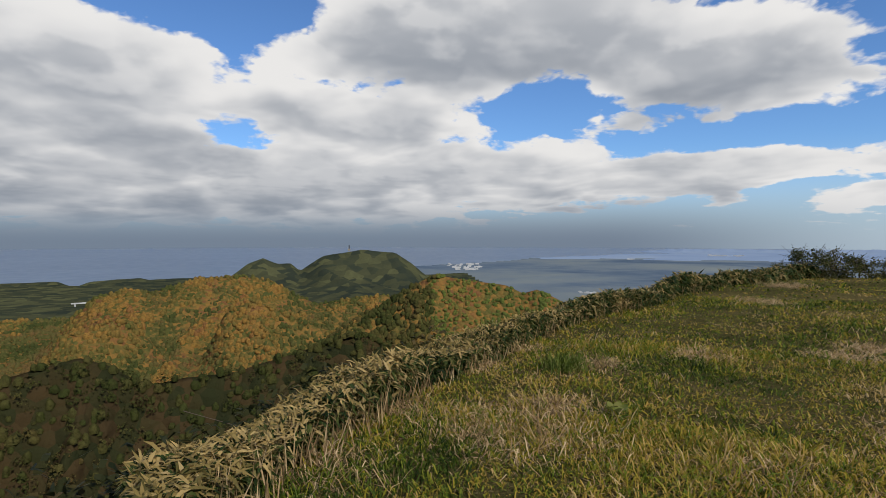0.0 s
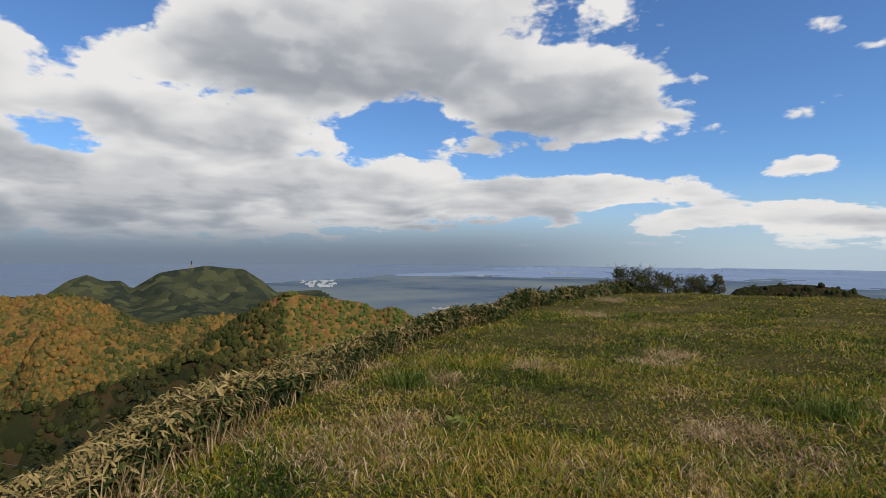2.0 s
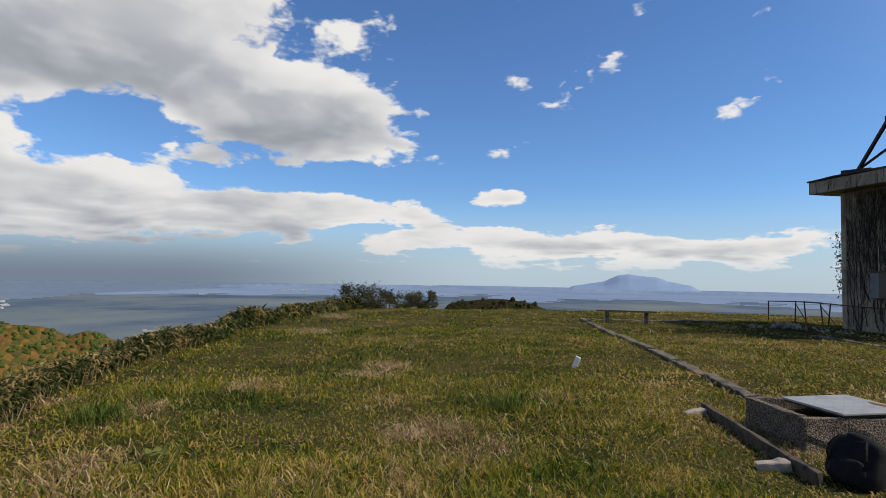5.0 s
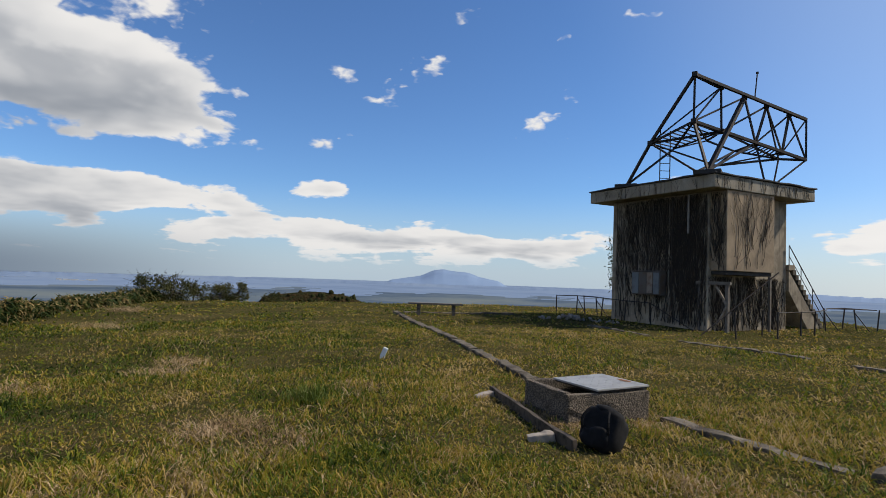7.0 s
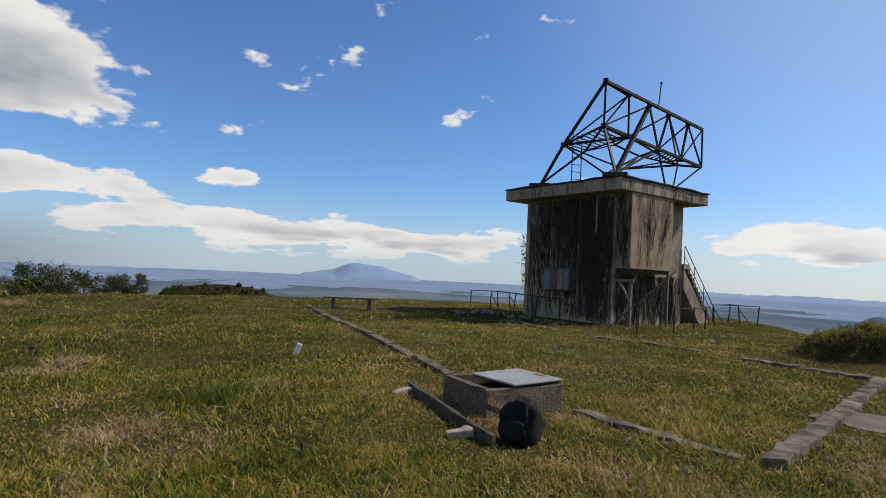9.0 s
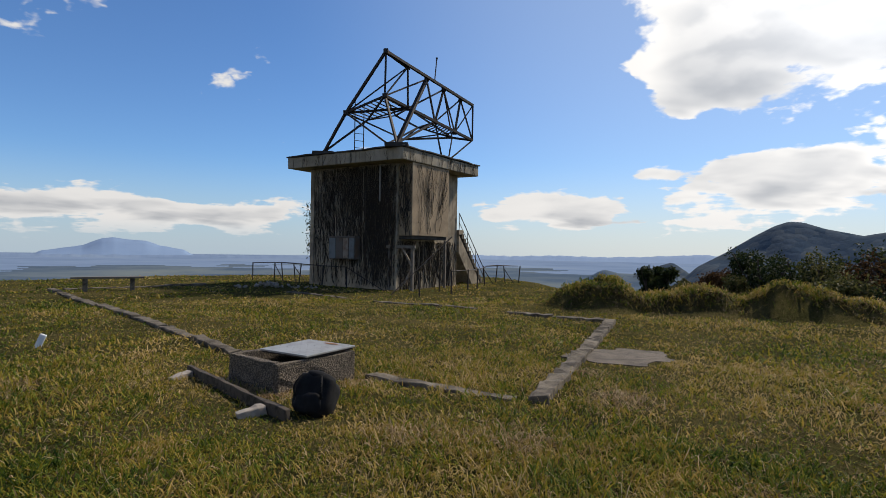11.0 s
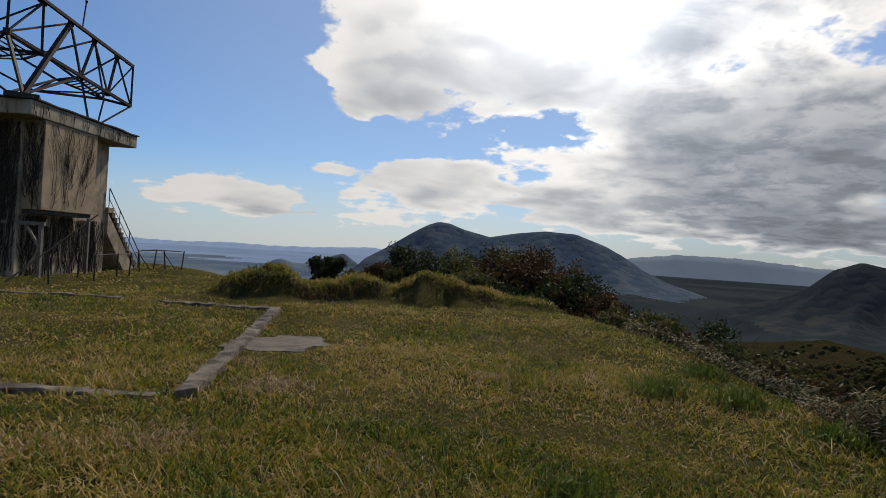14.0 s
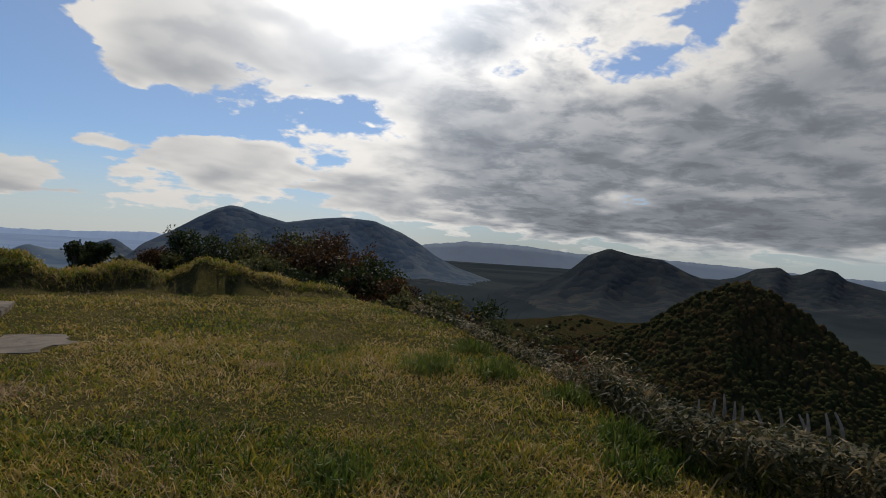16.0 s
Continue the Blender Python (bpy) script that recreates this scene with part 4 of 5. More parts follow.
for x, turn in ((-1.05, 14), (0.86, -10)):
    bm = bmesh.new()
    box(bm, -0.05, 0.05, -0.24, 0.02, 0.0, 0.10, 0.012, pose(x, -0.05, 0.01, 10, 5, turn))
    bmesh.ops.subdivide_edges(bm, edges=[e for e in bm.edges if e.calc_length() > 0.08], cuts=3, use_grid_fill=True)
    rough_up(bm, 0.022, 0.07)
    part("stub_post", bm, make_plain("bleached_post", (0.34, 0.29, 0.235), 0.85, 0, 6.0, (0.2, 0.16, 0.12), 0.6) if x < 0 else bpy.data.materials["bleached_post"], timber, "bleached wooden stub")
cloth = make_plain("black_nylon", (0.003, 0.003, 0.0035), 0.9, 0, 14.0, (0.012, 0.012, 0.013))
pack = thing("backpack", pose(-1.24, 5.32, height(-1.24, 5.32) - 0.02, 0, 0, -18) @ Matrix.Diagonal((0.78, 0.85, 0.95, 1)), "black nylon backpack leaning on the concrete box", "backpack")


def puffy(sx, sy, sz, squash=2.6, seed=0):
    """A soft bag shape, rounder than a box."""
    bm = bmesh.new()
    bmesh.ops.create_uvsphere(bm, u_segments=20, v_segments=14, radius=1.0)
    for v in bm.verts:
        q = Vector([math.copysign(abs(c) ** (2 / squash), c) for c in v.co])
        v.co = Vector((q.x * sx, q.y * sy, q.z * sz))
        v.co += noise.noise_vector(v.co * 5 + Vector((seed, 0, 0))) * 0.03 + noise.noise_vector(v.co * 16 + Vector((seed, 3, 0))) * 0.02
    return bm


body = part("bag", puffy(0.25, 0.15, 0.20, 4.0), cloth, pack, smooth=True)
body.matrix_local = pose(0, 0.06, 0.19, -32, 6)
pocket = part("front_pocket", puffy(0.19, 0.06, 0.12, 2.4, 3), cloth, pack, smooth=True)
pocket.matrix_local = pose(0.0, -0.10, 0.15, -24)
part("top_flap", puffy(0.20, 0.10, 0.07, 2.2, 5), cloth, pack, smooth=True).matrix_local = pose(0.03, 0.12, 0.34, -35, 12)
for sx in (-1, 1):
    bm = bmesh.new()
    prev = None
    for q in range(9):
        u = q / 8 * math.pi
        at = Vector((sx * 0.13 + 0.05 * math.sin(u) * sx, -0.02 - 0.09 * math.sin(u), 0.40 - 0.30 * q / 8 + 0.03 * math.sin(u)))
        if prev:
            bar(bm, prev, at, 0.035)
        prev = at
    part("strap", bm, cloth, pack)
bm = bmesh.new()
for q in range(6):
    u, w = q / 6 * math.pi, (q + 1) / 6 * math.pi
    bar(bm, (0.05 * math.cos(u), 0.16, 0.38 + 0.045 * math.sin(u)), (0.05 * math.cos(w), 0.16, 0.38 + 0.045 * math.sin(w)), 0.016)
part("grab_handle", bm, cloth, pack)
marker = thing("marker_stake", pose(-6.02, 8.3, height(-6.02, 8.3), 0, 22, 30), "small leaning white painted marker stake", "stake")
bm = bmesh.new()
box(bm, -0.045, 0.045, -0.03, 0.03, -0.1, 0.21, 0.012)
part("stake", bm, make_plain("white_paint", (0.78, 0.77, 0.74), 0.6, 0, 9.0, (0.5, 0.48, 0.44), 0.35), marker)


# ---- grass and leaves ----
def leaves(base, aim, up, length, width, bend, mid=0.55):
    """Blades with a bent spine: five corners and three triangles each."""
    side = np.cross(aim, up)
    side /= np.linalg.norm(side, axis=1, keepdims=True) + 1e-9
    w, l, b = width[:, None], length[:, None], bend[:, None]
    half = base + aim * l * mid
    tip = half + (aim * (1 - mid) + b * np.array((0, 0, -1.0))) * l
    v = np.stack([base - side * w * 0.4, base + side * w * 0.4, half + side * w * 0.5, half - side * w * 0.5, tip], 1).reshape(-1, 3)
    k = np.arange(len(base))[:, None] * 5
    f = np.concatenate([k + [0, 1, 2], k + [0, 2, 3], k + [3, 2, 4]], 1).reshape(-1, 3)
    return v, f


rs = np.random.RandomState(11)


def edge_at(x, y):
    return np.interp(np.degrees(np.arctan2(x, y)), EDGE_AZ, EDGE_R)


def covered(x, y):
    """True where slabs, kerbs or walls keep the grass away."""
    lx, ly = x + 1.97, y - 21.09
    c, s = math.cos(radians(31.9)), math.sin(radians(31.9))
    u, v = c * lx - s * ly, s * lx + c * ly
    hut = (u > -4.4) & (u < 0.1) & (v > -0.05) & (v < 4.4)
    lx, ly = x + 1.79, y - 6.05
    c, s = math.cos(radians(38)), math.sin(radians(38))
    u, v = c * lx - s * ly, s * lx + c * ly
    hut |= (u > -0.96) & (u < 0.0) & (v > 0) & (v < 1.1)
    hut |= (((x - 2.6) / 0.85) ** 2 + ((y - 8.55) / 0.78) ** 2 < 0.85 + 0.35 * np.sin(x * 9) * np.sin(y * 11))
    for ax, ay, bx, by, w, _ in KERBS:
        d = np.array((bx - ax, by - ay))
        span = np.hypot(*d)
        d = d / span
        t = (x - ax) * d[0] + (y - ay) * d[1]
        off = np.abs((x - ax) * -d[1] + (y - ay) * d[0])
        hut |= (t > 0) & (t < span) & (off < w * 0.36)
    return hut


def scatter(count, r0, r1, a0=-132, a1=98):
    r = np.sqrt(rs.uniform(r0 ** 2, r1 ** 2, count))
    a = np.radians(rs.uniform(a0, a1, count))
    return r * np.sin(a), r * np.cos(a)


def sward(count, r0, r1, length, width, clump, a0=-132, a1=98):
    """Grass in tufts, leaning all ways."""
    tx, ty = scatter(count // clump, r0, r1, a0, a1)
    x = np.repeat(tx, clump) + rs.normal(0, 0.035 + 0.004 * r1, count // clump * clump)
    y = np.repeat(ty, clump) + rs.normal(0, 0.035 + 0.004 * r1, count // clump * clump)
    tall = np.repeat(rs.uniform(0.55, 1.25, len(tx)), clump) * (0.8 + 0.5 * wobble(x, y, 1.3, 4.0))
    front = (hummocks(x, y + 0.25) - hummocks(x, y - 0.05) > 0.10) & (rs.rand(len(x)) < 0.3)
    ok = (np.hypot(x, y) < edge_at(x, y) + 0.5) & ~covered(x, y) & ~front
    x, y, tall = x[ok], y[ok], tall[ok]
    n_ = len(x)
    a = rs.uniform(0, 2 * np.pi, n_)
    tilt = rs.uniform(0.35, 1.55, n_)
    aim = np.stack([np.cos(a) * np.sin(tilt), np.sin(a) * np.sin(tilt), np.cos(tilt)], 1)
    return leaves(np.stack([x, y, land(x, y) - 0.01], 1), aim, np.array([[0, 0, 1.0]]) + rs.normal(0, 0.3, (n_, 3)), length * tall * rs.uniform(0.6, 1.3, n_), width * rs.uniform(0.6, 1.3, n_), rs.uniform(0.1, 0.7, n_))


def joined(chunks):
    verts, faces, base = [], [], 0
    for v, f in chunks:
        verts.append(v)
        faces.append(f + base)
        base += len(v)
    return np.concatenate(verts), np.concatenate(faces)


lawn = joined([sward(6000, 1.3, 2.4, 0.15, 0.008, 12), sward(115000, 2.3, 5.0, 0.155, 0.0088, 10), sward(135000, 4.6, 9.0, 0.15, 0.0115, 9), sward(140000, 8.5, 17.0, 0.13, 0.02, 6), sward(70000, 16, 32, 0.12, 0.045, 6), sward(8000, 0.05, 1.4, 0.14, 0.009, 10, -180, 180), sward(9000, 1.3, 5.0, 0.15, 0.016, 10, 98, 228)])
stuff("lawn_grass", mesh_from("lawn_grass", *lawn), grass_mat, "rough tufted summit grass, green turning to straw", "grass")


def tufts(places, blades, spread, length, width, tilt0=0.2, tilt1=1.3):
    """Clumps of blades round given places."""
    p = np.repeat(np.array(places, float), blades, axis=0)
    n_ = len(p)
    x, y = p[:, 0] + rs.normal(0, 1, n_) * spread * p[:, 2], p[:, 1] + rs.normal(0, 1, n_) * spread * p[:, 2]
    a, tilt = rs.uniform(0, 2 * np.pi, n_), rs.uniform(tilt0, tilt1, n_)
    aim = np.stack([np.cos(a) * np.sin(tilt), np.sin(a) * np.sin(tilt), np.cos(tilt)], 1)
    return leaves(np.stack([x, y, land(x, y) - 0.01], 1), aim, np.array([[0, 0, 1.0]]) + rs.normal(0, 0.3, (n_, 3)), length * rs.uniform(0.5, 1.2, n_) * p[:, 2], width * rs.uniform(0.7, 1.3, n_), rs.uniform(0.2, 0.8, n_))


mat_of_straw = joined([sward(6500, 2.3, 5.0, 0.20, 0.0055, 3), sward(9000, 4.6, 9.0, 0.20, 0.007, 3), sward(6000, 8.5, 17.0, 0.17, 0.011, 3)])
stuff("thatch", mesh_from("thatch", *mat_of_straw), straw_mat, "thin bleached stems mixed through the lawn", "dry grass")
# matted straw where the lawn has died back: place and size
dry = [(-4.45, 0.54, 1.35), (-5.2, 0.85, 1.0), (-7.0, 1.65, 0.9), (-8.15, 0.8, 0.9), (-6.96, 0.16, 0.8), (-7.75, 3.2, 0.9), (-14.1, 7.6, 1.3), (-5.1, -0.69, 1.1), (-3.93, -1.15, 1.2), (-3.8, 1.85, 0.9),
       (-4.4, 3.8, 0.9), (-3.68, 3.8, 0.8), (-18.2, 10.7, 1.6), (-8.3, 5.9, 1.0), (-3.5, 2.7, 0.8), (-3.5, 3.3, 0.9), (-4.5, 3.5, 0.8), (-7.7, 5.1, 0.9), (-4.6, 5.9, 0.8), (0.55, 4.6, 0.9), (1.8, 5.9, 0.9), (1.7, 7.3, 0.7),
       (4.5, 5.7, 0.6), (-0.3, 4.7, 0.8), (-0.9, 6.9, 0.8), (2.05, 3.5, 0.7), (-4.4, 0.0, 0.9), (-4.9, 0.2, 0.9)]
dry += [(-1.79 - 0.788 * u - 0.06, 6.05 + 0.616 * u - 0.08, 0.4) for u in (0.0, 0.3, 0.6, 0.9)] + [(-1.79 + 0.616 * v + 0.09, 6.05 + 0.788 * v - 0.05, 0.35) for v in (0.1, 0.4, 0.8, 1.05)]
more = rs.uniform(0, 1, (200, 3)) * (21, 15, 0.6) + (-12, -1, 0.4)
more = more[np.hypot(more[:, 0], more[:, 1]) < edge_at(more[:, 0], more[:, 1])]
stuff("dry_grass", mesh_from("dry_grass", *joined([tufts(dry, 520, 0.22, 0.25, 0.0065, 0.7, 1.52), tufts([tuple(q) for q in more if not covered(q[0:1], q[1:2])[0]], 70, 0.30, 0.19, 0.005, 0.8, 1.55)])), straw_mat, "bleached straw lying in the lawn", "dry grass")
lush = [(5.2, 1.5, 0.8), (5.6, 0.9, 0.8), (5.3, 0.5, 0.8), (6.0, 2.4, 0.8), (5.9, 4.3, 1.0), (6.4, 3.6, 0.9), (4.6, 1.2, 0.7), (5.0, 1.0, 0.7), (-4.6, 5.0, 0.7), (-6.8, 1.2, 0.8), (7.6, 4.9, 0.9), (0.8, 3.1, 0.6), (2.9, 2.6, 0.7)]
lush_mat = make_blades("tall_green_grass", [(0.1, (0.045, 0.075, 0.012)), (0.5, (0.10, 0.135, 0.022)), (0.9, (0.21, 0.20, 0.06))])
stuff("tall_grass", mesh_from("tall_grass", *joined([tufts(lush, 330, 0.16, 0.42, 0.011, 0.1, 1.0)])), lush_mat, "tall arching green grass tufts", "grass")
heap = np.array([(cx + dx_, cy + dy_) for cx, cy in ((4.0, 15.6), (5.2, 15.3), (6.3, 14.7), (7.3, 14.8), (8.4, 13.9), (9.7, 13.6), (10.9, 13.0)) for dx_, dy_ in ((-0.5, 0.0), (0.1, 0.1), (0.5, -0.3))])
stuff("mound_grass", mesh_from("mound_grass", *joined([tufts([(x, y + 0.2, 1.0) for x, y in heap], 420, 0.34, 0.24, 0.016, 0.3, 1.5)])), grass_mat, "long grass over spoil mounds", "grass")
fringe = [(x - 0.25, y - 0.45, 0.9) for x, y in heap]
stuff("dead_grass", mesh_from("dead_grass", *joined([tufts(fringe, 170, 0.24, 0.30, 0.012, 0.8, 2.0)])), make_blades("dead_fern", [(0.1, (0.022, 0.018, 0.009)), (0.5, (0.070, 0.050, 0.024)), (0.9, (0.19, 0.14, 0.07))], 1.5, 0.7), "dead brown grass hanging down the mounds", "dry grass")
# bamboo grass along the drop
def thicket(count, a0, a1, inner, outer, tall, length, width, low=0.0):
    a = rs.uniform(a0, a1, count)
    r = np.interp(a, EDGE_AZ, EDGE_R) + rs.uniform(inner, outer, count)
    x, y = r * np.sin(np.radians(a)), r * np.cos(np.radians(a))
    top = tall * (0.75 + 0.35 * wobble(x, y, 0.9, 7.0))
    up = (low + (1 - low) * np.clip(rs.beta(1.6, 1.0, count), 0, 1)) * top
    spin, tilt = rs.uniform(0, 2 * np.pi, count), rs.uniform(0.6, 2.2, count)
    aim = np.stack([np.cos(spin) * np.sin(tilt), np.sin(spin) * np.sin(tilt), np.cos(tilt)], 1)
    far = np.clip(r / 9, 1, 2.6)
    return leaves(np.stack([x, y, land(x, y) + up], 1), aim, np.array([[0, 0, 1.0]]) + rs.normal(0, 0.35, (count, 3)), length * far * rs.uniform(0.6, 1.2, count), width * far * rs.uniform(0.7, 1.2, count), rs.uniform(0.1, 0.5, count), 0.45)


def stalks(count, a0, a1, inner, outer, tall):
    a = rs.uniform(a0, a1, count)
    r = np.interp(a, EDGE_AZ, EDGE_R) + rs.uniform(inner, outer, count)
    x, y = r * np.sin(np.radians(a)), r * np.cos(np.radians(a))
    lean = rs.normal(0, 0.22, (count, 2))
    aim = np.concatenate([lean, np.ones((count, 1))], 1)
    return leaves(np.stack([x, y, land(x, y) - 0.02], 1), aim, np.array([[1.0, 0, 0]]) + rs.normal(0, 0.6, (count, 3)), tall * rs.uniform(0.6, 1.1, count), np.full(count, 0.009), np.zeros(count))


stuff("bamboo_grass", mesh_from("bamboo_grass", *joined([thicket(26000, -121, -95, -0.1, 1.5, 0.40, 0.11, 0.024), thicket(30000, -98, -78, -0.15, 1.6, 0.44, 0.12, 0.025), thicket(17000, -80, -57, -0.1, 1.8, 0.58, 0.12, 0.026)])), sasa_mat, "dense bamboo grass hedge with pale dry tips", "bamboo grass")
stuff("bamboo_stalks", mesh_from("bamboo_stalks", *joined([stalks(420, -121, -78, -0.2, 0.1, 0.34), stalks(120, -112, -84, -0.4, -0.1, 0.24), stalks(200, -80, -57, -0.1, 0.2, 0.4)])), straw_mat, "dry stalks at the foot of the hedge", "stalks")
scrub_mat = make_blades("scrub_leaves", [(0.1, (0.014, 0.020, 0.007)), (0.45, (0.035, 0.038, 0.012)), (0.65, (0.075, 0.055, 0.02)), (0.9, (0.13, 0.10, 0.035))], 0.3, 0.5)
stuff("slope_scrub", mesh_from("slope_scrub", *joined([thicket(14000, -140, -92, 1.4, 11.0, 0.8, 0.13, 0.045), thicket(16000, -142, -92, 9.0, 36.0, 1.8, 0.20, 0.09), thicket(6000, -94, -66, 1.8, 9.0, 0.8, 0.12, 0.04), thicket(9000, 52, 100, 1.8, 10.0, 0.7, 0.12, 0.04)])), scrub_mat, "dark leafy scrub on the slope under the lawn", "scrub")
tip_mat = make_blades("withered_tips", [(0.1, (0.10, 0.085, 0.025)), (0.45, (0.26, 0.19, 0.065)), (0.9, (0.42, 0.31, 0.13))], 1.1, 0.6)
stuff("bamboo_tips", mesh_from("bamboo_tips", *joined([thicket(4200, -121, -95, -0.1, 1.5, 0.46, 0.12, 0.020, 0.7), thicket(4400, -98, -78, -0.1, 1.6, 0.50, 0.12, 0.020, 0.7), thicket(1600, -80, -57, 0.0, 1.8, 0.62, 0.12, 0.018, 0.75)])), tip_mat, "pale withered leaf tips crowning the hedge", "bamboo grass")
# Dried tan leaves of the brink, with backlit shade also put into the tones.
withered = make_blades("withered_bamboo_grass", [(0.1, (0.022, 0.026, 0.010)), (0.45, (0.045, 0.048, 0.016)), (0.68, (0.12, 0.09, 0.038)), (0.9, (0.25, 0.185, 0.09))], 0.9, 0.7)
stuff("bamboo_grass", mesh_from("bamboo_grass_sunward", *joined([thicket(8500, 69, 100, 0.35, 2.1, 0.50, 0.17, 0.020), thicket(4000, 50, 72, 0.3, 2.6, 0.30, 0.10, 0.020)])), withered, "withered bamboo grass on the brink of the slope", "bamboo grass")


# ---- shrubs and trees ----
bark = make_plain("bark", (0.07, 0.055, 0.042), 0.95, 0, 9.0)
def leaf_mat(name, a, b, c):
    return make_blades(name, [(0.15, a), (0.5, b), (0.85, c)], 0.6, 0.6)


leaf_dark = leaf_mat("dark_evergreen_leaves", (0.010, 0.018, 0.006), (0.022, 0.034, 0.010), (0.05, 0.06, 0.018))
leaf_brown = leaf_mat("russet_leaves", (0.020, 0.013, 0.006), (0.048, 0.026, 0.011), (0.090, 0.048, 0.019))
leaf_olive = leaf_mat("olive_leaves", (0.03, 0.04, 0.013), (0.075, 0.08, 0.025), (0.15, 0.13, 0.05))
leaf_red = leaf_mat("red_autumn_leaves", (0.12, 0.025, 0.012), (0.20, 0.05, 0.02), (0.26, 0.11, 0.04))


def woody(name, x, y, tall, spread, leaf, label, category, count=1400, size=0.09, lobes=7, seed=0, bare=0.0, base=None, low_crown=True):
    """A tree or shrub: tapered trunk, limbs and a loose crown of many small leaves."""
    q = random.Random(seed)
    z = height(x, y) if base is None else base
    ob = thing(name, pose(x, y, z), label, category)
    bm = bmesh.new()
    centres = []
    for k in range(lobes):
        a = k * 2.4 + q.uniform(-0.5, 0.5)
        rad = spread * q.uniform(0.25, 0.75) if k else 0
        centres.append(Vector((math.cos(a) * rad, math.sin(a) * rad, tall * q.uniform(0.04, 0.78) if low_crown else tall - spread * q.uniform(0.35, 1.5))))
    fork = Vector((0, 0, tall * 0.25))
    th = max(0.03, tall * 0.035)
    bmesh.ops.create_cone(bm, cap_ends=True, segments=8, radius1=th, radius2=th * 0.7, depth=tall * 0.25 + 0.6, matrix=pose(0, 0, tall * 0.125 - 0.3))
    for c in centres:
        mid = fork.lerp(c, 0.55) + Vector((q.uniform(-0.1, 0.1), q.uniform(-0.1, 0.1), 0.05)) * tall * 0.4
        bar(bm, fork, mid, th * 0.9, 5)
        bar(bm, mid, c, th * 0.5, 5)
        for _ in range(5 if bare else 2):
            tip = c + Vector((q.gauss(0, 1), q.gauss(0, 1), q.uniform(0.0, 1.2))) * spread * (0.4 if low_crown else 0.15)
            bar(bm, mid.lerp(c, q.random()), tip, th * 0.22, 4)
    part("trunk", bm, bark, ob)
    r_ = np.random.RandomState(seed + 50)
    which = r_.randint(0, lobes, count)
    cs = np.array([tuple(c) for c in centres])[which]
    d = r_.normal(0, 1, (count, 3))
    d /= np.linalg.norm(d, axis=1, keepdims=True)
    lump = (0.6 + 0.4 * np.sin(d[:, 0] * 5 + which) * np.cos(d[:, 1] * 4 + which * 2))
    at = cs + d * (spread * 0.46 * r_.uniform(0.35, 1.0, count) ** 0.5 * lump)[:, None] * (1, 1, 0.8)
    at[:, 2] = np.maximum(at[:, 2], 0.05)
    aim = r_.normal(0, 1, (count, 3)) + d * 0.6 + (0, 0, -0.2)
    aim /= np.linalg.norm(aim, axis=1, keepdims=True)
    v, f = leaves(at, aim, r_.normal(0, 1, (count, 3)), size * r_.uniform(0.6, 1.3, count), size * 0.55 * r_.uniform(0.7, 1.2, count), r_.uniform(0, 0.4, count), 0.5)
    me = mesh_from("crown", v, f)
    me.materials.append(leaf)
    crown = new("crown", me)
    crown.parent = ob
    return ob


def by(az, r):
    return r * math.sin(radians(az)), r * math.cos(radians(az))


for k, (az_, r_, tall, spread) in enumerate(((-61.5, 25.5, 0.9, 0.9), (-60, 26.5, 1.2, 0.9), (-58, 27, 1.4, 1.0), (-56, 27.5, 1.3, 1.0), (-54.3, 28, 1.05, 0.8), (-52, 28.5, 0.8, 0.8), (-50.6, 28.8, 1.05, 0.7), (-64, 22, 0.6, 0.8), (-47.2, 29.5, 0.5, 0.6))):
    woody("shrub", *by(az_, r_), tall, spread, leaf_olive, "straggly leafy shrub at the rim of the lawn", "shrub", 2000, 0.07, 11, 20 + k, 1.0)
TREES = [(20.2, 46, 0.50, 1.7, leaf_dark, "rounded dark evergreen tree below the lawn"), (22.2, 44, -0.6, 1.3, leaf_olive, "low olive shrub below the lawn"), (25.4, 44, 0.3, 2.4, leaf_brown, "russet-tinged shrub below the lawn"), (28.2, 42, -0.1, 2.4, leaf_olive, "olive shrub on the slope"),
         (30.8, 40, 1.2, 3.6, leaf_dark, "dark evergreen tree on the slope"), (33.2, 38, 1.6, 3.8, leaf_dark, "broad dark evergreen tree on the slope"), (36.2, 37, 1.35, 3.6, leaf_olive, "olive-green tree on the slope"), (39.2, 36, 1.5, 3.8, leaf_brown, "russet autumn tree on the slope"), (42.0, 34, 1.0, 3.6, leaf_brown, "brown autumn tree on the slope"),
         (34.8, 33, 0.3, 3.0, leaf_olive, "olive shrub in front of taller trees"), (40.6, 31, 0.1, 3.0, leaf_dark, "dark shrub in front of russet trees"), (44.6, 31, 0.35, 3.2, leaf_dark, "dark tree below the brink"), (47.4, 29, -0.3, 2.8, leaf_brown, "brown tree below the brink"), (50.0, 27, -0.8, 2.4, leaf_olive, "olive tree below the brink"), (52.6, 24, -1.2, 2.0, leaf_brown, "low brown tree below the brink")]
for k, (az_, r_, top, spread, leaf, label) in enumerate(TREES):
    x, y = by(az_, r_)
    z = height(x, y)
    woody("tree", x, y, max(top - z, 2.0) + 0.3 * spread, spread, leaf, label, "tree", 12000, 0.18, 18, 60 + k, 0.0, min(z, top - 2.0), False)
